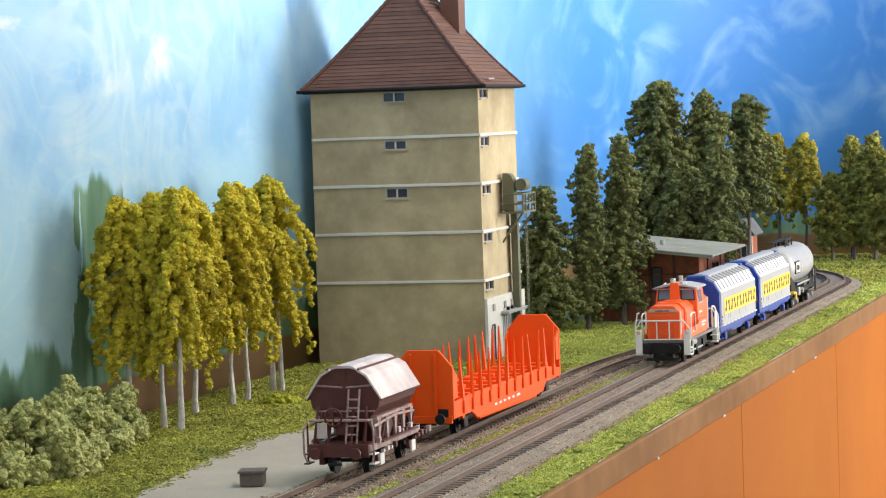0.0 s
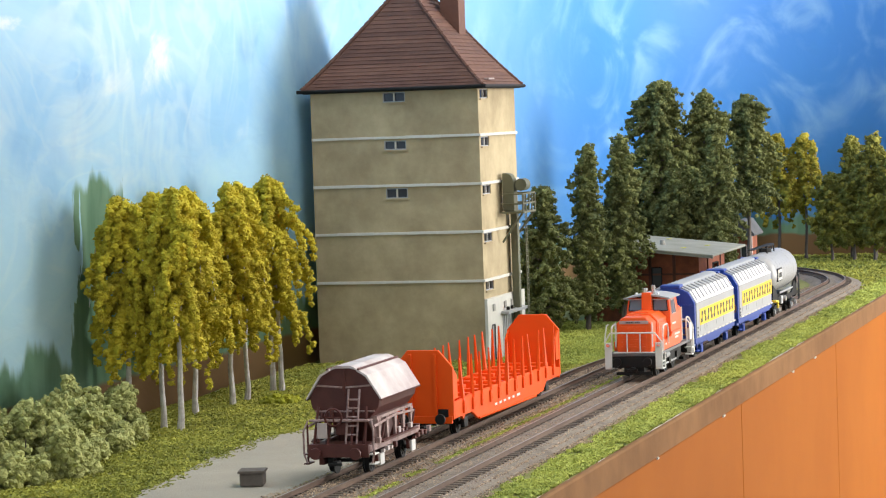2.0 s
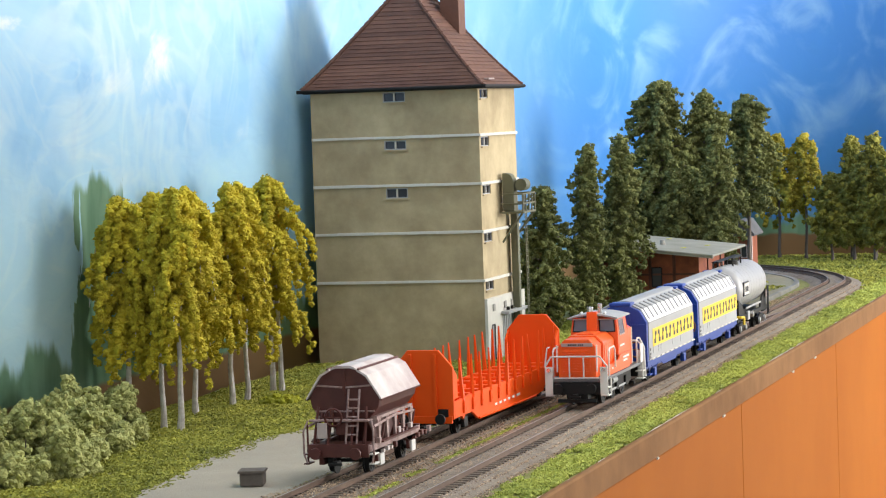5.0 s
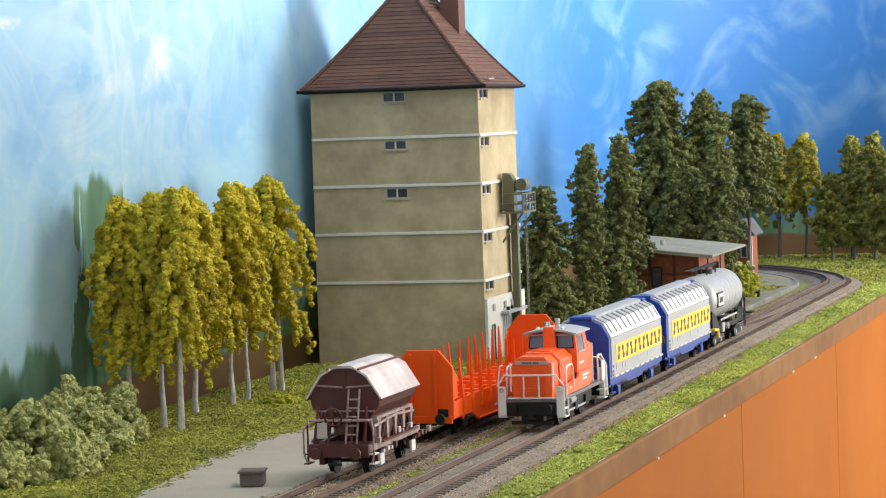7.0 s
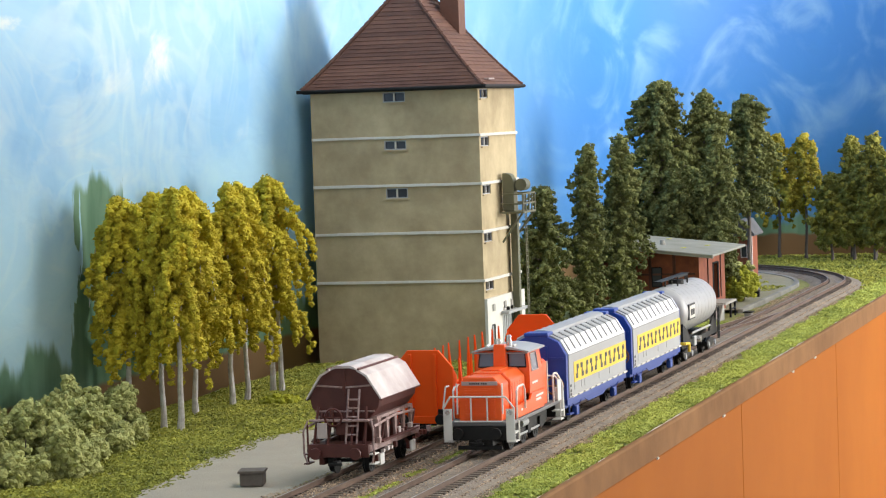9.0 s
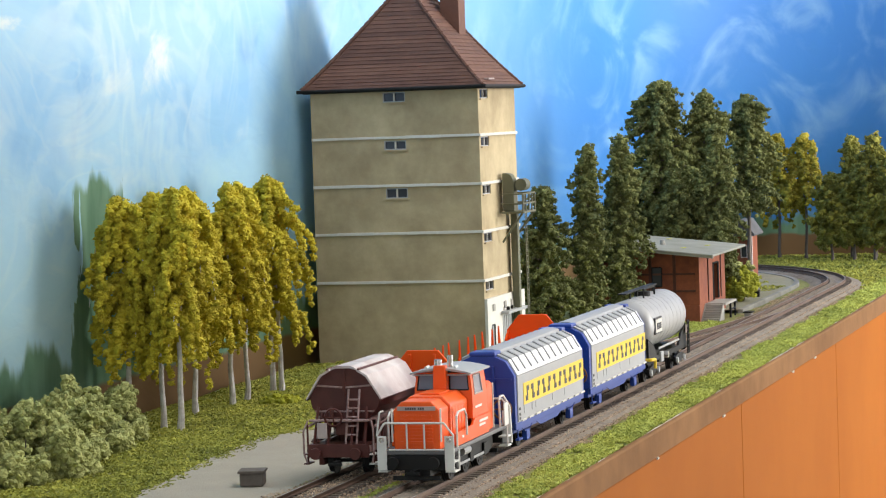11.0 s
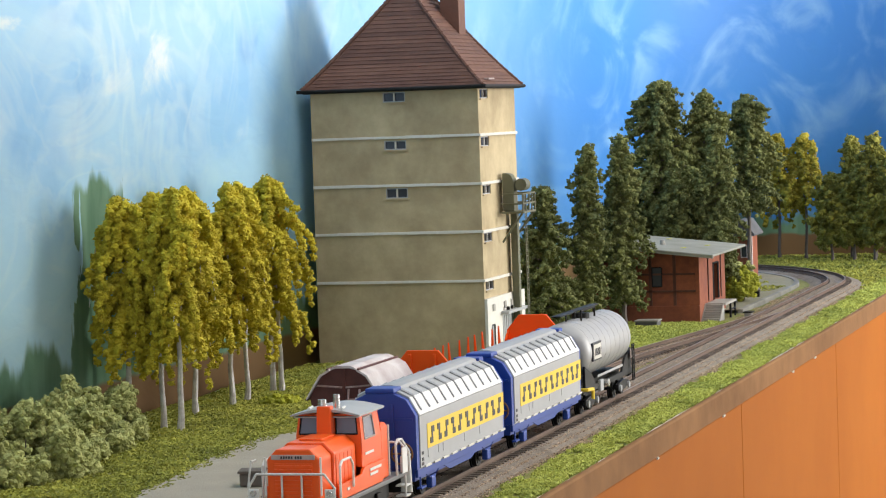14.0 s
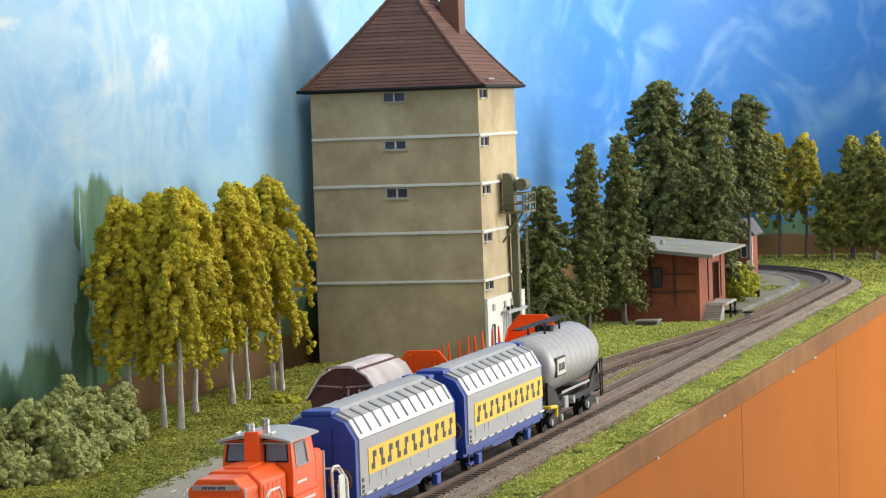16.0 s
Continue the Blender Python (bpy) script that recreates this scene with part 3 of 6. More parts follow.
    A, B, C_, D = [Vector((x, y, ez + 0.0008)) for x, y in ((ex0, ey0), (ex1, ey0), (ex1, ey1), (ex0, ey1))]
    roof_face(tw, (D, A, r0, r0), 27, r0)
    roof_face(tw, (A, B, r1, r0), 27, r0)
    roof_face(tw, (B, C_, r1, r1), 27, r0)
    roof_face(tw, (C_, D, r0, r1), 27, r0)
    for a, b in ((A, r0), (B, r1), (D, r0), (C_, r1), (r0, r1)):
        bm = bmesh.new()
        n = max(5, int((b - a).length / 0.0052))
        for i in range(n):
            def hp(v):
                return a.lerp(b, v) + Vector((0, 0, -0.0035 * math.sin(math.pi * v) * (1 - v) + 0.0006))
            add_cyl(bm, hp(i / n), hp((i + 1.1) / n), 0.0017, 0.0012, 7)
        part("hip_tiles", bm, M["roof"], tw)
    part("flashing", box(0.572, 0.588, TY0 - 0.0040, TY0 - 0.0005, 0.1952, 0.1962), M["alu"], tw)
    ch = part("chimney", box(0.622, 0.640, 0.172, 0.186, 0.226, 0.290, 0.0004), M["roof"], tw, "square red brick chimney")
    part("cap", box(0.620, 0.642, 0.170, 0.188, 0.2902, 0.294, 0.0006), M["concrete"], ch)
    return tw


tower()


def conveyor():
    """Olive steel lift on the track side of the tower: shaft, railed stage, hooded head and drive drum."""
    cv = thing("grain_elevator", "olive green steel grain elevator fixed to the tower wall", "elevator")
    y1 = TY0 - 0.0024
    part("shaft", box(0.6265, 0.6320, y1 - 0.0052, y1, -0.006, 0.0985, 0.0005), M["green"], cv)
    part("chute", box(0.6324, 0.6350, y1 - 0.0045, y1, 0.040, 0.0985, 0.0004), M["grey"], cv)
    bm = bmesh.new()
    for x in (0.6465, 0.6510):
        add_tube(bm, [(x, y1 - 0.0062, -0.006), (x, y1 - 0.0062, 0.099)], 0.0004, 5)
    for k in range(24):
        z = 0.0 + k * 0.0041
        add_tube(bm, [(0.6465, y1 - 0.0062, z), (0.6510, y1 - 0.0062, z)], 0.0003, 4)
    part("ladder", bm, M["green"], cv)
    part("stage", box(0.601, 0.638, y1 - 0.0165, y1, 0.0985, 0.1000, 0.0003), M["green"], cv)
    prof = [(y1 - 0.0085, 0.1002), (y1, 0.1002), (y1, 0.1275)]
    for i in range(7):
        a = radians(90 + 90 * i / 6)
        prof.append((y1 - 0.003 + 0.0055 * math.cos(a), 0.1195 + 0.008 * math.sin(a)))
    part("hood", prism(prof, "x", 0.606, 0.6165, 0.0006), M["green"], cv)
    part("drum", cyl((0.6075, y1 - 0.0132, 0.1190), (0.6200, y1 - 0.0132, 0.1190), 0.0044, None, 24), M["green"], cv, "cylindrical drive drum")
    ys = y1 - 0.016
    for z in (0.1055, 0.1125):
        part("rail", tube([(0.6015, y1, z), (0.6015, ys, z), (0.6375, ys, z), (0.6375, y1, z)], 0.0006, 6), M["green"], cv)
    for x, y in ((0.6015, ys), (0.6105, ys), (0.6195, ys), (0.6285, ys), (0.6375, ys), (0.6375, y1 - 0.008)):
        part("post", tube([(x, y, 0.1), (x, y, 0.1125)], 0.0006, 6), M["green"], cv)
    for x in (0.603, 0.636):
        part("brace", tube([(x, ys + 0.001, 0.0985), (x, y1, 0.078)], 0.0008, 6), M["green"], cv)


conveyor()


# ---- rolling stock ----
ROLLING = []   # (wheelset, x, radius, vehicle)


def wheelset(parent, x, r, rolls=True, half=0.0072):
    """Two flanged, spoked-looking discs on an axle."""
    bm = bmesh.new()
    add_cyl(bm, (0, -0.0122, 0), (0, 0.0122, 0), 0.0010, None, 8)
    for s in (-1, 1):
        add_cyl(bm, (0, s * half, 0), (0, s * (half + 0.0008), 0), r + 0.0009, None, 24)
        add_cyl(bm, (0, s * (half + 0.0008), 0), (0, s * (half + 0.0030), 0), r, None, 24)
        add_cyl(bm, (0, s * (half + 0.0030), 0), (0, s * (half + 0.0034), 0), r * 0.45, None, 12)
        for k in range(6):
            a = math.tau * k / 6
            c = Vector((math.cos(a), 0, math.sin(a))) * r * 0.66
            add_cyl(bm, c + Vector((0, s * (half + 0.0030), 0)), c + Vector((0, s * (half + 0.0033), 0)), r * 0.14, None, 6)
    ob = part("wheelset", bm, M["black"], parent)
    ob.matrix_basis = pose(x, 0, r)
    if rolls:
        ROLLING.append((ob, x, r, parent))
    return ob


def buffers(parent, x, sgn, z=0.012, y=0.0100, material="black"):
    for s in (-1, 1):
        bm = bmesh.new()
        add_cyl(bm, (x, s * y, z), (x + sgn * 0.0045, s * y, z), 0.0016, 0.0013, 12)
        add_cyl(bm, (x + sgn * 0.0045, s * y, z), (x + sgn * 0.0056, s * y, z), 0.0029, 0.0027, 18)
        part("buffer", bm, M[material], parent)
    bm = bmesh.new()
    add_box(bm, x, x + sgn * 0.006, -0.0012, 0.0012, z - 0.005, z - 0.0035)
    add_box(bm, x + sgn * 0.005, x + sgn * 0.0062, -0.0035, 0.0035, z - 0.0056, z - 0.0042, 0.0003)
    part("coupling", bm, M["black"], parent)


def locomotive():
    lo = thing("diesel_shunter", "orange-red diesel shunting locomotive with white handrails on the main track", "locomotive")
    r, gl = M["loco"], M["cabglass"]
    rng = random.Random(2)
    # underframe
    part("deck", box(0.0025, 0.1085, -0.0165, 0.0165, 0.0148, 0.0166, 0.0004), M["deck"], lo, "dark grey running plate")
    part("frame", box(0.004, 0.107, -0.0062, 0.0062, 0.0045, 0.0147), M["black"], lo)
    for s in (-1, 1):
        sf = part("side_frame", prism([(0.010, 0.0147), (0.010, 0.008), (0.016, 0.0055), (0.088, 0.0055), (0.096, 0.008), (0.096, 0.0147)], "y", s * 0.0112, s * 0.0122), M["black"], lo)
        for x in (0.026, 0.052, 0.078):
            part("axle_box", box(x - 0.003, x + 0.003, s * 0.0123, s * 0.0136, 0.0055, 0.0115, 0.0004), M["black"], sf)
        part("rod", box(0.024, 0.080, s * 0.0128, s * 0.0133, 0.0062, 0.0074, 0.0002), M["grey"], lo, "steel coupling rod")
        part("air_tank", cyl((0.034, s * 0.0128, 0.0122), (0.046, s * 0.0128, 0.0122), 0.0022, None, 14), M["grey"], lo)
        part("skirt", prism([(0.017, 0.0168), (0.017, 0.0228), (0.047, 0.0236), (0.0515, 0.0262), (0.080, 0.0262), (0.080, 0.0190), (0.076, 0.0168)], "y", s * 0.0146, s * 0.0158, 0.0003), r, lo, "red side skirt")
    for x in (0.026, 0.052, 0.078):
        wheelset(lo, x, 0.0068)
    for x0, sg in ((0.003, -1), (0.108, 1)):
        part("buffer_beam", box(x0 - 0.001, x0 + 0.001, -0.0140, 0.0140, 0.0075, 0.0146, 0.0003), M["black"], lo)
        buffers(lo, x0 + sg * 0.001, sg, 0.0115, 0.0098)
        part("plough", box(x0 - 0.0005, x0 + 0.0008, -0.0115, 0.0115, 0.0028, 0.0048, 0.0002), M["black"], lo)
    # corner steps: pale panels with two treads
    for x0, sg in ((0.0018, 1), (0.1092, -1)):
        for s in (-1, 1):
            st = part("steps", box(x0, x0 + sg * 0.0008, s * 0.0140, s * 0.0186, 0.0075, 0.0235, 0.0003), M["pale"], lo, "white corner step panel")
            for z in (0.0065, 0.0110):
                part("tread", box(x0 + sg * 0.0009, x0 + sg * 0.0085, s * 0.0140, s * 0.0187, z, z + 0.0007), M["pale"], st)
            part("stringer", tube([(x0 + sg * 0.0085, s * 0.0186, 0.0066), (x0 + sg * 0.0085, s * 0.0186, 0.0166)], 0.00045, 6), M["pale"], st)
            part("lamp", cyl((x0 - sg * 0.0001, s * 0.0162, 0.0218), (x0 - sg * 0.0012, s * 0.0162, 0.0218), 0.0014, 0.0012, 14), M["chrome"], st, "round headlight")
    # bonnet
    def hood(x0, x1, w, top, ch):
        return prism([(-w, 0.0168), (w, 0.0168), (w, top - ch), (w - ch, top), (-w + ch, top), (-w, top - ch)], "x", x0, x1, 0.0008)
    h1 = part("bonnet", hood(0.0052, 0.0208, 0.0112, 0.0392, 0.0040), r, lo, "red front bonnet")
    part("bonnet", hood(0.0214, 0.0512, 0.0121, 0.0400, 0.0042), r, lo, "red rear part of the bonnet")
    part("number_strip", box(0.0044, 0.0051, -0.0094, 0.0092, 0.0350, 0.0370, 0.0002), M["alu"], h1, "pale strip with unreadable number")
    for i in range(8):
        y = -0.004 + i * 0.0011 + (0.0006 if i > 2 else 0)
        part("mark", box(0.0042, 0.0044, y, y + 0.0007, 0.0355, 0.0365), M["ink"], h1)
    part("grille", box(0.0047, 0.0051, -0.0082, 0.0082, 0.0190, 0.0335, 0.0002), r, h1)
    for k in range(9):
        z = 0.0200 + k * 0.0015
        part("louvre", box(0.0042, 0.0047, -0.0078, 0.0078, z, z + 0.0007), r, h1)
    for s in (-1, 1):
        for k in range(5):
            x = 0.0235 + k * 0.0052
            part("side_door", box(x, x + 0.0047, s * 0.0121, s * 0.0124, 0.0180, 0.0345, 0.0001), r, lo)
    part("hatch", box(0.028, 0.046, -0.0050, 0.0050, 0.0400, 0.0407, 0.0003), r, lo)
    # cab with window openings
    cx0, cx1, cw, cz = 0.0515, 0.0810, 0.0146, 0.0480
    cab = part("cab", pierced_wall("x", -cw, cw, 0.0262, cz, 0.0008, [(0.0036, 0.0132, 0.0398, 0.0470), (-0.0132, -0.0036, 0.0398, 0.0470)], cx0), r, lo, "red driver's cab")
    part("back_wall", pierced_wall("x", -cw, cw, 0.0168, cz, 0.0008, [(0.0036, 0.0132, 0.0398, 0.0470), (-0.0132, -0.0036, 0.0398, 0.0470)], cx1 - 0.0008), r, cab)
    for s, at in ((-1, -cw), (1, cw - 0.0008)):
        part("side_wall", pierced_wall("y", cx0 + 0.0008, cx1 - 0.0008, 0.0168, cz, 0.0008, [(cx0 + 0.0050, cx0 + 0.0200, 0.0372, 0.0462)], at), r, cab)
        part("window", box(cx0 + 0.0050, cx0 + 0.0200, at + 0.0002, at + 0.0005, 0.0372, 0.0462), gl, cab, "cab side window")
        part("window_frame", tube([(cx0 + 0.005, at + (0 if s < 0 else 0.0008), 0.0372), (cx0 + 0.020, at + (0 if s < 0 else 0.0008), 0.0372), (cx0 + 0.020, at + (0 if s < 0 else 0.0008), 0.0462), (cx0 + 0.005, at + (0 if s < 0 else 0.0008), 0.0462), (cx0 + 0.005, at + (0 if s < 0 else 0.0008), 0.0372)], 0.0004, 5), M["alu"], cab)
    for at in (cx0, cx1 - 0.0008):
        for y0, y1 in ((0.0036, 0.0132), (-0.0132, -0.0036)):
            part("window", box(at + 0.0002, at + 0.0005, y0, y1, 0.0398, 0.0470), gl, cab, "cab front window")
            f = at if at == cx0 else at + 0.0008
            part("window_frame", tube([(f, y0, 0.0398), (f, y1, 0.0398), (f, y1, 0.0470), (f, y0, 0.0470), (f, y0, 0.0398)], 0.00035, 5), M["black"], cab)
    part("floor", box(cx0 + 0.0009, cx1 - 0.0009, -cw + 0.0009, cw - 0.0009, 0.0262, 0.0268), M["black"], cab)
    roof = [(-0.0152 + 0.0304 * i / 12, 0.0483 + 0.0024 * math.sin(math.pi * i / 12)) for i in range(13)] + [(0.0152 - 0.0304 * i / 12, 0.0475 + 0.0020 * math.sin(math.pi * i / 12)) for i in range(13)]
    part("roof", prism(roof, "x", cx0 - 0.0034, cx1 + 0.0026), M["grey"], lo, "thin grey curved cab roof")
    # the cab walls lean inwards above the window sills
    for ob in [cab] + list(cab.children):
        for v in ob.data.vertices:
            k = max(0.0, v.co.z - 0.0355) / 0.0125
            v.co.y *= 1 - 0.10 * k
            v.co.x += (0.0016 if v.co.x < 0.066 else -0.0012) * k
    part("visor", box(cx0 - 0.0026, cx0 - 0.0002, -0.0140, 0.0140, 0.0470, 0.0475), M["grey"], lo)
    part("exhaust", prism([(-0.0034, 0.0390), (0.0034, 0.0390), (0.0030, 0.0520), (-0.0030, 0.0520)], "x", cx0 - 0.0052, cx0 - 0.0004, 0.0005), r, lo, "red exhaust duct on the cab front")
    part("stack", cyl((cx0 - 0.0025, 0.0012, 0.0520), (cx0 - 0.0025, 0.0012, 0.0548), 0.0018, None, 16), M["chrome"], lo, "bright exhaust stack")
    part("bell", cyl((cx0 + 0.004, -0.0030, 0.0502), (cx0 + 0.004, -0.0030, 0.0562), 0.0014, None, 14), M["chrome"], lo, "bright metal bell")
    for y in (0.0075, -0.0068):
        part("horn", cyl((cx0 - 0.0015, y, 0.0507), (cx0 + 0.0035, y, 0.0511), 0.0007, 0.0005, 10), M["pale"], lo)
    # rear bonnet beside the platform
    part("rear_bonnet", hood(0.0812, 0.0915, 0.0140, 0.0405, 0.0015), r, lo, "red rear bonnet")
    part("edge_strip", tube([(0.0917, -0.0141, 0.0172), (0.0917, -0.0141, 0.0392)], 0.0005, 6), M["pale"], lo)
    # handrails
    part("handrail", tube([(0.002, 0.0186, 0.0235), (0.002, 0.0148, 0.0295), (0.002, -0.0140, 0.0295), (0.002, -0.0186, 0.0235)], 0.0005, 6), M["pale"], lo, "white front handrail")
    for y in (0.0040, -0.0044):
        part("handrail_post", tube([(0.002, y, 0.0168), (0.002, y, 0.0295)], 0.00045, 6), M["pale"], lo)
    part("toe_rail", tube([(0.0022, 0.0128, 0.0171), (0.0022, -0.0135, 0.0171)], 0.0004, 6), M["pale"], lo)
    for s in (-1, 1):
        part("bonnet_rail", tube([(0.0048, s * 0.0118, 0.0205), (0.0048, s * 0.0118, 0.0360)], 0.00045, 6), M["pale"], lo)
        part("side_rail", tube([(0.0022, s * 0.0186, 0.0235), (0.0022, s * 0.0170, 0.0345), (0.0080, s * 0.0170, 0.0345)], 0.00045, 6), M["pale"], lo) if s > 0 else None
        part("hoop", tube([(0.0148, s * 0.0166, 0.0168), (0.0150, s * 0.0166, 0.0310), (0.0180, s * 0.0166, 0.0330), (0.0290, s * 0.0166, 0.0330), (0.0322, s * 0.0166, 0.0300), (0.0326, s * 0.0166, 0.0205)], 0.00055, 6), M["pale"], lo, "white side handrail hoop")
        part("rear_rail", tube([(0.0950, s * 0.0166, 0.0168), (0.0940, s * 0.0166, 0.0300), (0.0965, s * 0.0166, 0.0320), (0.1030, s * 0.0166, 0.0315), (0.1090, s * 0.0180, 0.0255), (0.1092, s * 0.0186, 0.0075)], 0.00055, 6), M["pale"], lo, "white rear handrail")
        part("rear_panel", box(0.1000, 0.1075, s * 0.0172, s * 0.0178, 0.0168, 0.0280, 0.0002), M["pale"], lo)
        for k, (x, z, w_) in enumerate(((0.056, 0.0305, 0.012), (0.058, 0.0235, 0.016), (0.058, 0.0215, 0.011), (0.026, 0.0198, 0.0035))):
            part("mark", box(x, x + w_, s * 0.0147 if k == 0 else s * 0.0159, s * 0.0148 if k == 0 else s * 0.0161, z, z + 0.0011), M["pale"], lo)
    part("rear_handrail", tube([(0.1092, 0.0186, 0.0235), (0.1092, 0.0140, 0.0295), (0.1092, -0.0140, 0.0295), (0.1092, -0.0186, 0.0235)], 0.0005, 6), M["pale"], lo)
    return lo


def cargo_wagon():
    """Sliding-wall van: silver walls, blue ends and frame, ribbed roof shoulders, yellow lettering band."""
    L = 0.1556
    wg = thing("sliding_wall_van", "silver and blue sliding-wall goods van with yellow lettered band", "wagon", "vans of the train")
    rng = random.Random(4)
    prof = [(-0.0163, 0.0147), (-0.0163, 0.0385), (-0.0120, 0.0459), (-0.0060, 0.0487), (0.0060, 0.0487), (0.0120, 0.0459), (0.0163, 0.0385), (0.0163, 0.0147)]
    inner = [(y * 0.985, z - 0.0002) for y, z in prof]
    part("body", prism(inner, "x", 0.003, L - 0.003), M["silver"], wg)
    for x0, x1 in ((0.0, 0.0042), (L - 0.0042, L)):
        e = part("end_wall", prism([(y * 1.006, z + (0.0002 if z > 0.02 else 0)) for y, z in prof], "x", x0, x1, 0.0003), M["blue"], wg, "dark blue end wall")
        f = x0 if x0 == 0 else x1
        sg = -1 if x0 == 0 else 1
        for y in (-0.0055, 0.0055):
            part("stiffener", box(f, f + sg * 0.0009, y - 0.0008, y + 0.0008, 0.0155, 0.0440, 0.0002), M["blue"], e)
        part("crossbar", box(f, f + sg * 0.0006, -0.0150, 0.0150, 0.0365, 0.0378, 0.0001), M["blue"], e)
    part("ridge_cap", box(-0.0004, 0.0120, -0.0068, 0.0068, 0.0488, 0.0512, 0.0008), M["blue"], wg, "blue roof end cap")
    part("ridge_cap", box(L - 0.0080, L + 0.0004, -0.0068, 0.0068, 0.0488, 0.0512, 0.0008), M["blue"], wg, "blue roof end cap")
    ridge = [(-0.0058, 0.0488), (-0.0050, 0.0508), (-0.0020, 0.0516), (0.0020, 0.0516), (0.0050, 0.0508), (0.0058, 0.0488)]
    part("ridge", prism(ridge, "x", 0.0122, L - 0.0082, 0.0002), M["tank"], wg, "grey rounded roof ridge")
    # sliding walls and ribbed shoulders
    for s in (-1, 1):
        w = part("sliding_wall", box(0.0044, L - 0.0044, s * 0.0161, s * 0.0169, 0.0152, 0.0384, 0.0002), M["silver"], wg, "silver sliding side wall")
        sh = part("shoulder", prism([(s * 0.0166, 0.0385), (s * 0.0171, 0.0388), (s * 0.0125, 0.0468), (s * 0.0120, 0.0460)], "x", 0.0044, L - 0.0044), M["van_white"], wg, "white slotted roof shoulder")
        up = part("roof_slope", prism([(s * 0.01195, 0.0461), (s * 0.01245, 0.0468), (s * 0.0064, 0.0497), (s * 0.0060, 0.0489)], "x", 0.0044, L - 0.0044), M["grey"], wg, "grey ribbed upper roof")
        n = 11
        for k in range(n):
            x = 0.0105 + k * (L - 0.019) / (n - 1) - 0.001
            a, b = Vector((x, s * 0.0164, 0.0404)), Vector((x, s * 0.0127, 0.0467))
            c = Vector((x, s * 0.0070, 0.0495))
            o = Vector((0, s * 0.0004, 0.0004))
            bm = bmesh.new()
            add_tube(bm, [a + o * 0.4, b + o * 0.2], 0.00042, 5)
            part("slit", bm, M["silver"], sh)
            part("rib", tube([b + o * 0.5, c + o * 0.5], 0.0008, 5), M["silver"], up)
        y = s * 0.01695
        if s < 0:
            band = part("band", box(0.0155, L - 0.0030, y - 0.0002, y, 0.0226, 0.0337), M["yellow"], w, "yellow lettering band")
            # eleven plain dark blocks stand for the lettering
            for k in range(11):
                x = 0.0195 + k * 0.01195 + (0.0012 if k > 4 else 0)
                bm = bmesh.new()
                a, b = (0.0, 0.0022) if k % 2 else (0.0022, 0.0)
                add_box(bm, x + a, x + a + 0.0046, y - 0.0004, y - 0.0002, 0.0292, 0.0319)
                add_box(bm, x + 0.0024, x + 0.0044, y - 0.0004, y - 0.0002, 0.0270, 0.0292)
                add_box(bm, x + b, x + b + 0.0046, y - 0.0004, y - 0.0002, 0.0243, 0.0270)
                part("mark", bm, M["ink"], band)
        for x in (0.016, 0.033, 0.041, 0.078, 0.106):
            part("mark", box(x, x + 0.0028, s * 0.0170 - 0.0001, s * 0.0170 + 0.0001, 0.0185, 0.0222), M["grey"], w)
        for z in (0.0160, 0.0180, 0.0208):
            part("mark", box(0.0062, 0.0088, s * 0.0170 - 0.0001, s * 0.0170 + 0.0001, z, z + 0.0014), M["ink"], w)
        for x in np.linspace(0.0100, L - 0.012, 10):
            part("roller", box(x, x + 0.0095, s * 0.0169, s * 0.0176, 0.0148, 0.0157, 0.0001), M["white"], w)
        part("sole_bar", box(0.001, L - 0.001, s * 0.0150, s * 0.0164, 0.0112, 0.0146, 0.0003), M["blue"], wg, "blue sole bar")
        part("truss", prism([(0.046, 0.0112), (0.058, 0.0080), (0.096, 0.0080), (0.108, 0.0112)], "y", s * 0.0146, s * 0.0152), M["blue"], wg)
        for x in (0.0285, L - 0.0285):
            ab = part("axle_box", box(x - 0.0032, x + 0.0032, s * 0.0128, s * 0.0158, 0.0034, 0.0086, 0.0007), M["blue"], wg, "blue axle box and spring")
            part("spring", prism([(x - 0.012, 0.0112), (x - 0.006, 0.0090), (x + 0.006, 0.0090), (x + 0.012, 0.0112), (x + 0.004, 0.0082), (x - 0.004, 0.0082)], "y", s * 0.0136, s * 0.0152), M["blue"], ab)
        part("step", box(0.003, 0.011, s * 0.0150, s * 0.0172, 0.0058, 0.0066, 0.0001), M["blue"], wg)
        part("step_hanger", box(0.004, 0.0048, s * 0.0160, s * 0.0166, 0.0066, 0.0112), M["blue"], wg)
    part("underframe", box(0.001, L - 0.001, -0.0148, 0.0148, 0.0095, 0.0146), M["blue"], wg)
    for x in (0.0285, L - 0.0285):
        wheelset(wg, x, 0.0057)
    buffers(wg, 0.0, -1, 0.0118)
    buffers(wg, L, 1, 0.0118)
    # brake wheel on the end
    bm = bmesh.new()
    n = 20
    pts = [Vector((-0.0035, -0.0105 + 0.0048 * math.cos(math.tau * k / n), 0.0225 + 0.0048 * math.sin(math.tau * k / n))) for k in range(n + 1)]
    add_tube(bm, pts, 0.0005, 5)
    for k in range(4):
        add_tube(bm, [pts[k * 5], Vector((-0.0035, -0.0105, 0.0225))], 0.0004, 4)
    add_tube(bm, [(-0.0035, -0.0105, 0.0225), (0.0, -0.0105, 0.0225)], 0.0005, 5)
    part("brake_wheel", bm, M["edge"], wg, "brown brake handwheel")
    return wg


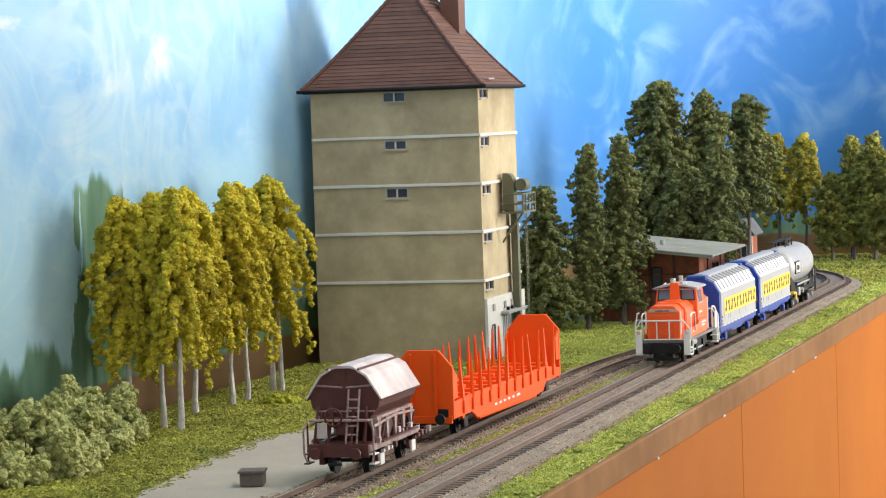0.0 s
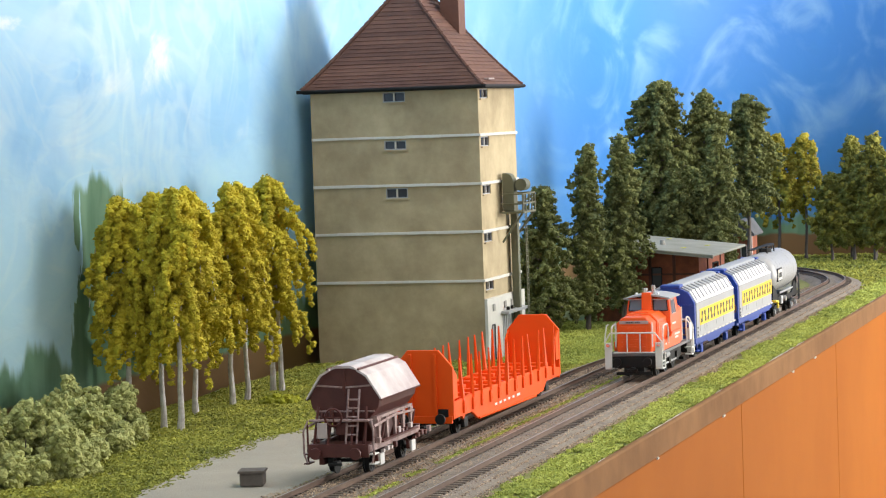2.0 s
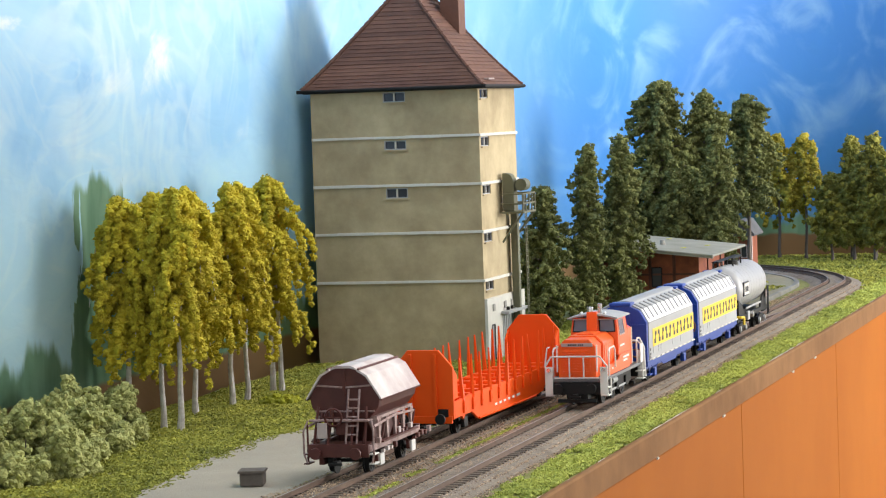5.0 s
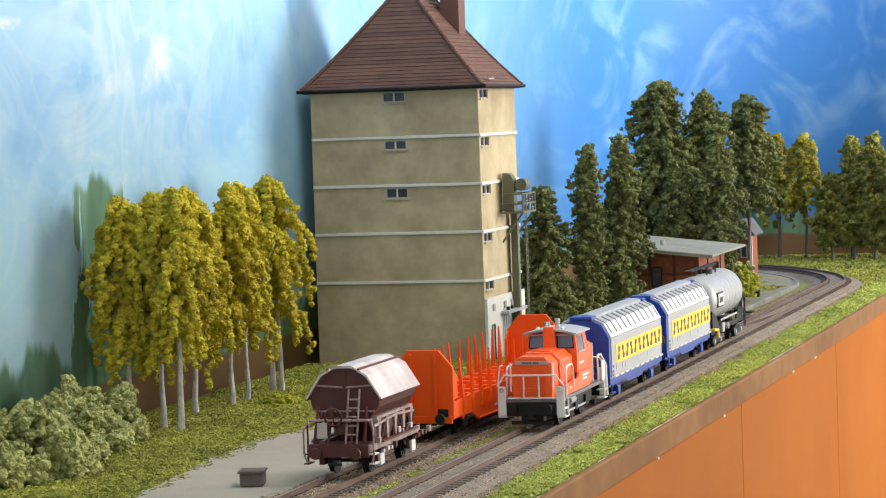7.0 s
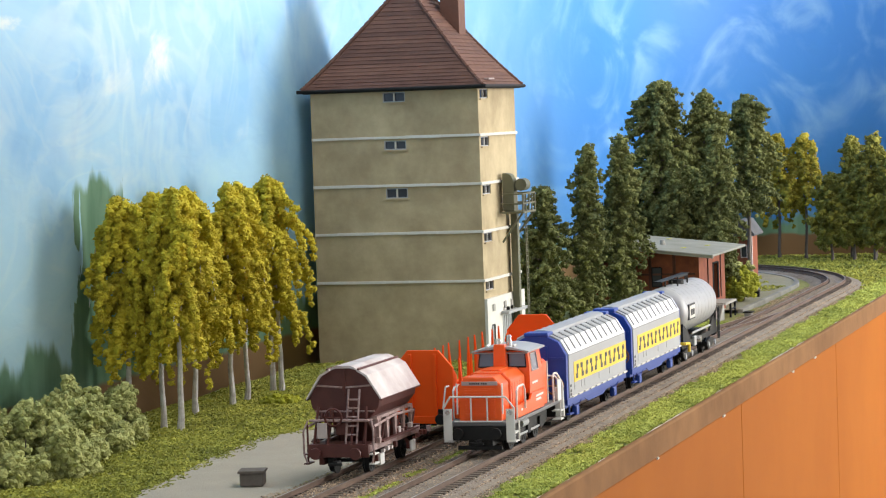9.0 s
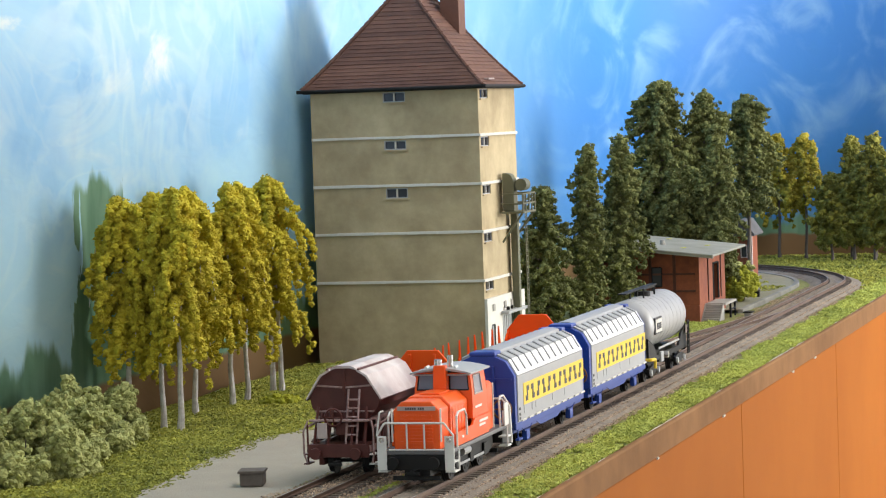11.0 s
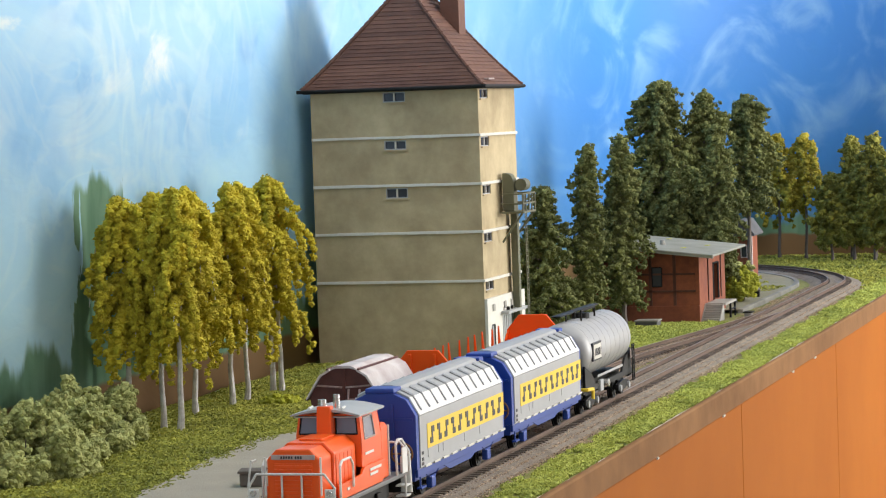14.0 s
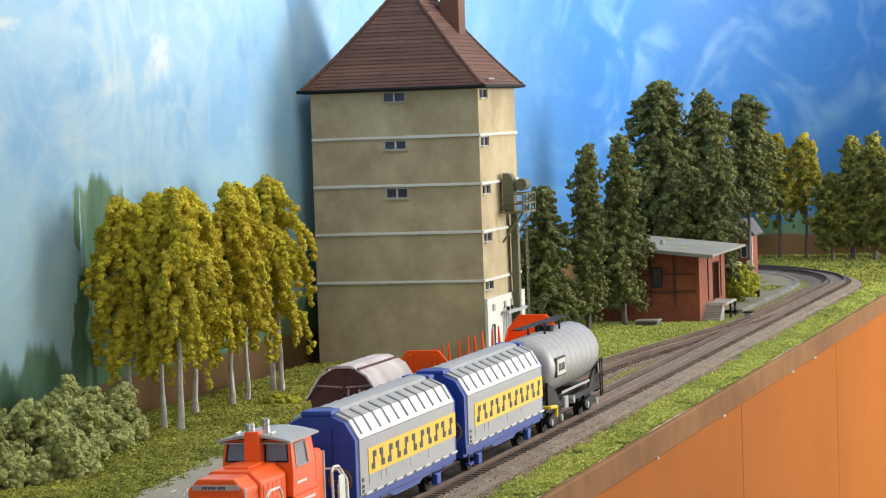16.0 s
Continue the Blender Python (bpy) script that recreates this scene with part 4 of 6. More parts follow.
def tank_wagon():
    """Silver bogie tank wagon with ringed barrel and dark catwalk."""
    tk = thing("tank_wagon", "silver ringed tank wagon on dark bogies with top catwalk", "wagon")
    L, r, zc = 0.128, 0.0166, 0.0345
    prof = [(0.0, 0.0), (0.0005, 0.35), (0.0018, 0.66), (0.0040, 0.86), (0.0072, 0.97), (0.0100, 1.0)]
    prof = prof + [(L - x, q) for x, q in prof[::-1]]
    bm = bmesh.new()
    rows = []
    for x, q in prof:
        rows.append([bm.verts.new((x, r * max(q, 0.001) * math.cos(math.tau * k / 48), zc + r * max(q, 0.001) * math.sin(math.tau * k / 48))) for k in range(48)])
    for a, b in zip(rows, rows[1:]):
        for k in range(48):
            bm.faces.new((a[k], b[k], b[(k + 1) % 48], a[(k + 1) % 48]))
    bmesh.ops.recalc_face_normals(bm, faces=bm.faces)
    barrel = part("barrel", bm, M["tank"], tk, "dull silver tank barrel", smooth=True)
    for x in np.arange(0.0125, L - 0.008, 0.0125):
        bm = bmesh.new()
        add_cyl(bm, (x - 0.0004, 0, zc), (x + 0.0004, 0, zc), r + 0.00007, None, 48)
        part("hoop", bm, M["tank"], barrel, smooth=False)
    # frame, saddles, bogies
    part("underframe", box(-0.004, L + 0.004, -0.0060, 0.0060, 0.0105, 0.0150, 0.0003), M["black"], tk)
    for s in (-1, 1):
        part("sole_bar", box(-0.004, L + 0.004, s * 0.0128, s * 0.0146, 0.0118, 0.0150, 0.0003), M["black"], tk)
        part("saddle", prism([(0.0015, 0.0150), (0.028, 0.0150), (0.018, 0.0225), (0.0015, 0.0275)], "y", s * 0.0132, s * 0.0146), M["black"], tk)
        part("saddle", prism([(L - 0.0015, 0.0150), (L - 0.028, 0.0150), (L - 0.018, 0.0225), (L - 0.0015, 0.0275)], "y", s * 0.0132, s * 0.0146), M["black"], tk)
        part("side_plate", box(0.030, L - 0.030, s * 0.0150, s * 0.0156, 0.0186, 0.0200, 0.0002), M["tank"], tk)
        part("valve_box", box(0.036, 0.044, s * 0.0140, s * 0.0158, 0.0100, 0.0165, 0.0005), M["grey"], tk)
        part("valve", cyl((0.052, s * 0.0135, 0.0135), (0.052, s * 0.0172, 0.0135), 0.0022, None, 12), M["chrome"], tk)
    for x in (0.0205, L - 0.0205):
        bg = part("bogie", box(x - 0.004, x + 0.004, -0.0110, 0.0110, 0.0070, 0.0104, 0.0003), M["black"], tk, "dark two-axle bogie")
        for s in (-1, 1):
            part("bogie_side", prism([(x - 0.0155, 0.0045), (x - 0.0155, 0.0080), (x - 0.005, 0.0095), (x + 0.005, 0.0095), (x + 0.0155, 0.0080), (x + 0.0155, 0.0045), (x + 0.010, 0.0062), (x + 0.004, 0.0040), (x - 0.004, 0.0040), (x - 0.010, 0.0062)], "y", s * 0.0120, s * 0.0138), M["black"], bg)
            for dx in (-0.0115, 0.0115):
                part("axle_box", cyl((x + dx, s * 0.0138, 0.0057), (x + dx, s * 0.0150, 0.0057), 0.0020, None, 10), M["grey"], bg)
        for dx in (-0.0115, 0.0115):
            wheelset(tk, x + dx, 0.0055)
    buffers(tk, -0.004, -1, 0.0118)
    buffers(tk, L + 0.004, 1, 0.0118)
    # signboard, catwalk, ladder, yellow shunter's rail
    sg = part("signboard", box(0.0125, 0.0345, -0.01715, -0.0160, 0.0292, 0.0396, 0.0002), M["ink"], tk, "white signboard with dark frame")
    part("face", box(0.0142, 0.0328, -0.0174, -0.0172, 0.0302, 0.0385), M["white"], sg)
    for x, w_ in ((0.0170, 0.0050), (0.0235, 0.0022), (0.0270, 0.0030)):
        part("mark", box(x, x + w_, -0.0176, -0.0174, 0.0322, 0.0362), M["ink"], sg)
    cw = part("catwalk", box(0.012, 0.112, 0.0010, 0.0065, 0.0546, 0.0552, 0.0001), M["black"], tk, "dark top catwalk")
    for x in (0.026, 0.048, 0.070, 0.098):
        part("stand", tube([(x, 0.0012, 0.0505), (x, 0.0012, 0.0546)], 0.0006, 5), M["black"], cw)
    part("rail", tube([(0.040, -0.0045, 0.0500), (0.040, -0.0045, 0.0560), (0.075, -0.0045, 0.0560), (0.075, -0.0045, 0.0500)], 0.0006, 5), M["black"], cw)
    part("dome", cyl((0.058, 0, 0.0505), (0.058, 0, 0.0538), 0.0052, None, 20), M["black"], tk, "dark filler dome")
    part("rail", tube([(-0.0050, 0.0100, 0.0150), (-0.0050, -0.0168, 0.0150), (0.0105, -0.0168, 0.0140), (0.0105, -0.0168, 0.0085)], 0.0010, 6), M["yellow"], tk, "yellow shunter's handrail")
    bm = bmesh.new()
    for x in (L - 0.0080, L - 0.0030):
        add_tube(bm, [(x, -0.0168, 0.008), (x, -0.0168, 0.0300)], 0.0005, 5)
    for k in range(6):
        add_tube(bm, [(L - 0.008, -0.0168, 0.009 + k * 0.004), (L - 0.003, -0.0168, 0.009 + k * 0.004)], 0.0004, 4)
    part("ladder", bm, M["black"], tk)
    part("end_board", box(L - 0.010, L + 0.001, -0.0165, -0.0158, 0.0215, 0.0270, 0.0002), M["alu"], tk)
    return tk


def hopper_wagon():
    """Swing-roof hopper wagon standing on the siding."""
    hp = thing("hopper_wagon", "red-brown swing-roof hopper wagon with pale worn lids on the siding", "wagon")
    ox = M["oxide"]
    X0, X1 = -0.0680, -0.0050
    gable = [(-0.0122, 0.0268), (-0.0168, 0.0322), (-0.0178, 0.0372), (-0.0112, 0.0474), (-0.0052, 0.0512), (0.0052, 0.0512), (0.0112, 0.0474), (0.0178, 0.0372), (0.0168, 0.0322), (0.0122, 0.0268)]
    body = part("body", prism(gable, "x", X0, X1, 0.0004), ox, hp, "dark red-brown hopper body")
    for s in (-1, 1):
        part("gable_bar", tube([(X0 - 0.0003, 0.0, 0.0418), (X0 - 0.0003, s * 0.0148, 0.0430)], 0.0005, 5), M["worn"], body)
    part("gable_foot", box(X0 - 0.0010, X0, -0.0150, 0.0150, 0.0300, 0.0308, 0.0002), M["worn"], body)
    part("gable_seam", box(X0 - 0.0009, X0, -0.0008, 0.0008, 0.0260, 0.0512, 0.0002), ox, body)
    part("chute", prism([(X0 + 0.004, 0.0268), (X1 - 0.004, 0.0268), (X1 - 0.022, 0.0120), (X0 + 0.022, 0.0120)], "y", -0.0092, 0.0092, 0.0003), ox, hp)
    part("roof_cap", prism([(-0.0066, 0.0503), (-0.0060, 0.0514), (-0.0036, 0.0524), (0.0036, 0.0524), (0.0060, 0.0514), (0.0066, 0.0503), (0.0036, 0.0512), (-0.0036, 0.0512)], "x", X0 - 0.001, X1 + 0.001), M["lid"], hp, "silvery worn roof cap")
    for s in (-1, 1):
        lid = part("lid", prism([(s * 0.0186, 0.0362), (s * 0.0192, 0.0366), (s * 0.0120, 0.0480), (s * 0.0072, 0.0508), (s * 0.0066, 0.0501), (s * 0.0113, 0.0473)], "x", X0 - 0.002, X1 + 0.002), M["lid"], hp, "pale worn swing roof lid")
        part("lid_edge", tube([(X0 - 0.002, s * 0.0189, 0.0362), (X1 + 0.002, s * 0.0189, 0.0362)], 0.0006, 5), ox, lid)
        part("lid_seam", tube([(X0 - 0.002, s * 0.0078, 0.0508), (X1 + 0.002, s * 0.0078, 0.0508)], 0.0006, 5), ox, lid)
        part("body_flank", prism([(X0 + 0.001, 0.0262), (X1 - 0.001, 0.0262), (X1 - 0.001, 0.0276), (X0 + 0.001, 0.0276)], "y", s * 0.0122, s * 0.0156), M["worn"], hp)
        for k in range(5):
            x = X0 + 0.004 + k * (X1 - X0 - 0.008) / 4
            part("rib", prism([(x - 0.0010, 0.0148), (x + 0.0010, 0.0148), (x + 0.0026, 0.0262), (x - 0.0026, 0.0262)], "y", s * 0.0148, s * 0.0160), M["worn"], hp, "worn pale body bracket")
        rng = random.Random(40 + s)
        for k in range(15):
            x = -0.0750 + k * 0.0066 + rng.uniform(-0.001, 0.001)
            z = rng.choice((0.0098, 0.0104, 0.0150, 0.0162))
            part("fitting", box(x, x + rng.uniform(0.0014, 0.0036), s * 0.0154, s * 0.0172, z, z + rng.uniform(0.0012, 0.0030), 0.0002), M[rng.choice(("worn", "lid", "oxide"))], hp)
        part("frame_beam", box(-0.0790, 0.0060, s * 0.0138, s * 0.0156, 0.0118, 0.0150, 0.0003), M["worn"], hp)
        part("side_rail", tube([(-0.0760, s * 0.0166, 0.0238), (-0.040, s * 0.0168, 0.0258), (-0.008, s * 0.0166, 0.0242)], 0.0007, 6), M["worn"], hp)
        part("catwalk", box(-0.066, -0.006, s * 0.0157, s * 0.0185, 0.0150, 0.0158), ox, hp)
        for x in (-0.062, -0.036, -0.010):
            part("strut", tube([(x, s * 0.0160, 0.0158), (x + 0.004, s * 0.0165, 0.0250)], 0.0006, 5), ox, hp)
        for x in (-0.0600, -0.0060):
            ab = part("axle_box", box(x - 0.0034, x + 0.0034, s * 0.0126, s * 0.0158, 0.0036, 0.0092, 0.0006), M["pale"] if s < 0 else ox, hp, "axle box, pale on the near side only")
            part("spring", prism([(x - 0.011, 0.0116), (x - 0.006, 0.0094), (x + 0.006, 0.0094), (x + 0.011, 0.0116), (x + 0.004, 0.0088), (x - 0.004, 0.0088)], "y", s * 0.0130, s * 0.0148), ox, ab)
            part("guard", prism([(x - 0.006, 0.0118), (x - 0.004, 0.005), (x - 0.003, 0.005), (x - 0.004, 0.0118)], "y", s * 0.0130, s * 0.0146), ox, ab)
        part("ladder", tube([(-0.0770, s * 0.0165, 0.0060), (-0.0770, s * 0.0165, 0.0250)], 0.0005, 5), ox, hp)
        for z in (0.0060, 0.0105):
            part("tread", box(-0.0800, -0.0720, s * 0.0150, s * 0.0178, z, z + 0.0006), M["pale"] if s < 0 else ox, hp)
    for x, sg in ((-0.0800, -1), (0.0070, 1)):
        part("headstock", box(x - 0.0010, x + 0.0010, -0.0152, 0.0152, 0.0095, 0.0158, 0.0003), ox, hp)
        buffers(hp, x + sg * 0.001, sg, 0.0118, 0.0100, "oxide")
    part("platform", box(-0.0790, -0.0665, -0.0150, 0.0150, 0.0150, 0.0158), ox, hp)
    for y in (-0.0128, -0.0060, 0.0060, 0.0128):
        part("end_post", tube([(-0.0785, y, 0.0158), (-0.0720, y * 0.95, 0.0330)], 0.0007, 5), ox, hp)
    part("end_rail", tube([(-0.0785, -0.0150, 0.0270), (-0.0785, 0.0150, 0.0270)], 0.0006, 5), M["worn"], hp)
    for y0 in (-0.0085, -0.0030):
        part("ladder_side", tube([(-0.0780, y0, 0.0158), (-0.0705, y0, 0.0412)], 0.0006, 5), M["worn"], hp)
    for k in range(5):
        u = k / 5
        part("rung", tube([(-0.0770 + 0.006 * u, -0.0085, 0.0200 + 0.0205 * u), (-0.0770 + 0.006 * u, -0.0030, 0.0200 + 0.0205 * u)], 0.0005, 5), M["worn"], hp)
    bm = bmesh.new()
    c = Vector((-0.0792, 0.0025, 0.0285))
    pts = [c + Vector((0, 0.0042 * math.cos(math.tau * k / 20), 0.0042 * math.sin(math.tau * k / 20))) for k in range(21)]
    add_tube(bm, pts, 0.0006, 5)
    for k in range(4):
        add_tube(bm, [pts[k * 5], c], 0.0004, 4)
    part("brake_wheel", bm, M["oxide"], hp, "brake handwheel on the end platform")
    part("plate", box(-0.0805, -0.0798, 0.0055, 0.0105, 0.0185, 0.0260, 0.0002), M["alu"], hp)
    part("brake_box", box(-0.0745, -0.0690, -0.0040, 0.0030, 0.0195, 0.0255, 0.0004), ox, hp, "dark brake gear box")
    for y, z in ((-0.0115, 0.0300), (0.0060, 0.0300), (0.0115, 0.0300)):
        part("stanchion", tube([(-0.0775, y, 0.0158), (-0.0690, y, z)], 0.0006, 5), ox, hp)
    for s in (-1, 1):
        part("hand_rail", tube([(-0.0788, s * 0.0162, 0.0062), (-0.0800, s * 0.0176, 0.0110), (-0.0800, s * 0.0176, 0.0220), (-0.0775, s * 0.0160, 0.0270)], 0.0005, 5), M["worn"], hp)
    part("shelf", box(-0.0770, -0.0685, -0.0140, 0.0140, 0.0262, 0.0268, 0.0001), M["worn"], hp)
    part("axle_gear", box(-0.054, -0.016, -0.0050, 0.0050, 0.0060, 0.0118), M["black"], hp)
    for x in (-0.0600, -0.0060):
        wheelset(hp, x, 0.0057, rolls=False)
    hp.matrix_basis = pose(0, 0.0478, 0)
    return hp


def stake_wagon():
    """Bright red-orange timber wagon with end bulkheads and stakes."""
    sw = thing("stake_wagon", "bright orange-red stake wagon with high bulkheads on the siding", "wagon")
    r = M["red"]
    X0, X1 = 0.0690, 0.3150
    w = 0.0163
    bulk = [(-w, 0.0105), (-w, 0.0382), (-0.0085, 0.0474), (0.0085, 0.0474), (w, 0.0382), (w, 0.0105)]
    for a, b, f, sg in ((X0, X0 + 0.0022, X0, -1), (X1 - 0.0022, X1, X1, 1)):
        bk = part("bulkhead", prism(bulk, "x", a, b, 0.0003), r, sw, "high orange-red bulkhead")
        for y in (-0.0068, 0.0068):
            part("rib", box(f, f + sg * 0.0016, y - 0.0008, y + 0.0008, 0.0130, 0.0455, 0.0003), r, bk)
        for s in (-1, 1):
            part("wing", prism([(b, 0.0212), (b + 0.0075, 0.0212), (b + 0.0075, 0.0330), (b, 0.0378)] if sg < 0 else [(a - 0.0075, 0.0200), (a, 0.0200), (a, 0.0378), (a - 0.0075, 0.0330)], "y", s * (w - 0.0003), s * (w - 0.0014)), r, bk)
        part("beam", box(f - 0.0008, f + 0.0008, -0.0155, 0.0155, 0.0085, 0.0125, 0.0003), r, bk)
        part("recess", box(f + sg * 0.0003, f + sg * 0.0011, -0.0135, -0.0078, 0.0118, 0.0162, 0.0005), M["black"], bk, "black handle recess")
        buffers(sw, f, sg, 0.0112, 0.0100)
    part("floor", box(X0 + 0.0023, X1 - 0.0023, -w + 0.001, w - 0.001, 0.0120, 0.0142), r, sw)
    belly = [(X0 + 0.0023, 0.0108), (X0 + 0.016, 0.0108), (X0 + 0.0195, 0.0088), (X0 + 0.023, 0.0108), (X0 + 0.037, 0.0108), (X0 + 0.050, 0.0058), (X1 - 0.066, 0.0040), (X1 - 0.046, 0.0052), (X1 - 0.037, 0.0100), (X1 - 0.0023, 0.0100), (X1 - 0.0023, 0.0150), (X1 - 0.038, 0.0190), (X0 + 0.038, 0.0205), (X0 + 0.0023, 0.0195)]
    for s in (-1, 1):
        sill = part("side_sill", prism(belly, "y", s * w, s * (w - 0.0016), 0.0002), r, sw, "fish-bellied orange side sill")
        part("lip", tube([(X0 + 0.050, s * (w + 0.0002), 0.0060), (X1 - 0.066, s * (w + 0.0002), 0.0042)], 0.0007, 5), r, sill)
        for k in range(12):
            x = X0 + 0.020 + k * (X1 - X0 - 0.040) / 11
            part("pocket", box(x - 0.0022, x + 0.0022, s * w, s * (w + 0.0012), 0.0120, 0.0185, 0.0003), r, sill)
            lean = random.Random(k * 7 + s).uniform(-0.0042, 0.0042)
            bm = bmesh.new()
            tilt = random.Random(k * 5 + s).uniform(-0.0012, 0.0016) * s
            add_cyl(bm, (x, s * (w - 0.0002), 0.0135), (x + lean, s * (w - 0.0002) + tilt, 0.0418), 0.0017, 0.0005, 6)
            part("stake", bm, r, sw, "tapered orange stake")
        for k in range(6):
            x = X0 + 0.085 + k * 0.0098
            part("mark", box(x, x + (0.0046 if k != 5 else 0.008), s * (w + 0.0001), s * (w + 0.0003), 0.0088, 0.0101), M["pale"], sill)
        for k in range(10):
            x = X0 + 0.026 + k * (X1 - X0 - 0.052) / 9
            part("bunk", box(x - 0.0025, x + 0.0025, s * 0.0020, s * (w - 0.0020), 0.0142, 0.0200, 0.0005), r, sw, "load bunk")
    for x in (X0 + 0.029, X1 - 0.030):
        for s in (-1, 1):
            part("axle_box", box(x - 0.0036, x + 0.0036, s * 0.0124, s * 0.0150, 0.0034, 0.0092, 0.0008), M["black"], sw)
        wheelset(sw, x, 0.0057, rolls=False)
    part("underframe", box(X0 + 0.004, X1 - 0.004, -0.0050, 0.0050, 0.0070, 0.0119), M["black"], sw)
    sw.matrix_basis = pose(0, 0.0478, 0)
    return sw


LOCO = locomotive()
VAN = cargo_wagon()
VAN_2 = copy_thing(VAN, pose(0.2990, 0, 0))
TANK = tank_wagon()
hopper_wagon()
stake_wagon()


# ---- shed, hut, platform, small things by the line ----
def brick_shed():
    sd = thing("brick_shed", "low red brick goods shed with pale felt roof", "shed")
    x0, x1, y0, y1, zb = 0.905, 1.030, 0.0545, 0.150, -0.0066
    def top(y):
        return 0.0492 + 0.105 * (y - y0)
    # front wall with pilasters, side wall with a door opening
    part("front_wall", prism([(y0, zb), (y1, zb), (y1, top(y1)), (y0, top(y0))], "x", x0, x0 + 0.003), M["brick"], sd, "red brick front wall")
    part("plinth", box(x0 - 0.0012, x0 - 0.0001, y0 - 0.001, y1, zb, 0.0085, 0.0003), M["brick"], sd, "brick plinth")
    part("side_wall", pierced_wall("y", x0 + 0.003, x1, zb, top(y0), 0.003, [(0.972, 0.996, 0.0085, 0.0390)], y0), M["brick"], sd, "brick side wall")
    part("back_wall", prism([(y0 + 0.003, zb), (y1, zb), (y1, top(y1)), (y0 + 0.003, top(y0))], "x", x1 - 0.003, x1), M["brick"], sd)
    part("rear_wall", box(x0 + 0.003, x1 - 0.003, y1 - 0.003, y1, zb, top(y1) - 0.001), M["brick"], sd)
    part("corner_post", box(x0 - 0.0012, x0 + 0.003, y0 - 0.0012, y0 + 0.0022, 0.0088, top(y0), 0.0003), M["brick"], sd)
    for y in (0.074, 0.094, 0.114, 0.134):
        part("pilaster", box(x0 - 0.0009, x0 - 0.0001, y - 0.0012, y + 0.0012, 0.0088, top(y) - 0.001), M["timber"], sd)
    for z in (0.0205, 0.0345):
        part("course", box(x0 - 0.0009, x0 - 0.0001, y0 + 0.0022, y1, z - 0.0008, z + 0.0008), M["timber"], sd)
    w = part("window", box(x0 - 0.0006, x0 - 0.0001, 0.0845, 0.0925, 0.0245, 0.0400), M["dark"], sd, "dark window")
    part("frame", tube([(x0 - 0.0008, 0.0845, 0.0245), (x0 - 0.0008, 0.0925, 0.0245), (x0 - 0.0008, 0.0925, 0.0400), (x0 - 0.0008, 0.0845, 0.0400), (x0 - 0.0008, 0.0845, 0.0245)], 0.0005, 4), M["black"], w)
    d = part("door", box(0.972, 0.984, y0 + 0.0012, y0 + 0.0020, 0.0085, 0.0390), M["green"], sd, "half-open dark green door")
    part("frame", tube([(0.972, y0 - 0.0003, 0.0085), (0.972, y0 - 0.0003, 0.0390), (0.996, y0 - 0.0003, 0.0390), (0.996, y0 - 0.0003, 0.0085)], 0.0008, 4), M["black"], d)
    for x in (0.9485, 1.008):
        part("pilaster", box(x - 0.0013, x + 0.0013, y0 - 0.0009, y0 - 0.0001, 0.0088, top(y0) - 0.001), M["timber"], sd)
    prof = [(0.0385, 0.0488), (0.0385, 0.0506), (0.162, 0.0644), (0.162, 0.0626)]
    rf = part("roof", prism(prof, "x", 0.886, 1.046, 0.0004), M["felt"], sd, "pale grey felt roof slab")
    part("fascia_board", prism([(0.0385, 0.0476), (0.0385, 0.0492), (0.162, 0.0630), (0.162, 0.0614)], "x", 0.8868, 0.8880), M["concrete"], rf)
    part("vent", cyl((0.950, 0.092, 0.056), (0.950, 0.092, 0.0605), 0.0026, 0.0020, 10), M["concrete"], rf)
    for x, y in ((0.93, 0.07), (0.985, 0.060), (1.02, 0.1)):
        z = 0.0506 + (y - 0.0385) * 0.1117
        part("moss", box(x, x + 0.010, y, y + 0.004, z - 0.0002, z + 0.0004), M["grass2"], rf)
    # steps and small landing
    st = part("stairs", box(0.934, 0.985, 0.0375, 0.0540, 0.0062, 0.0082, 0.0003), M["concrete"], sd, "grey concrete landing with steps")
    n = 8
    for k in range(n):
        z = zb + (k + 1) * (0.0072 - zb) / n
        part("step", box(0.9120 + k * 0.00275, 0.9345, 0.0400, 0.0535, z - 0.0016, z, 0.0002), M["concrete"], st)
    for s in (0.0393, 0.0541):
        part("cheek", prism([(0.9105, zb), (0.9345, zb), (0.9345, 0.0080), (0.9325, 0.0080)], "y", s - 0.0004, s + 0.0004), M["concrete"], st)
    for x in (0.962, 0.984):
        part("post", box(x - 0.0008, x + 0.0008, 0.0378, 0.0394, zb, 0.0062), M["black"], st)
    part("brace", tube([(0.962, 0.0380, 0.0010), (0.984, 0.0380, 0.0010)], 0.0007, 4), M["black"], st)
    return sd


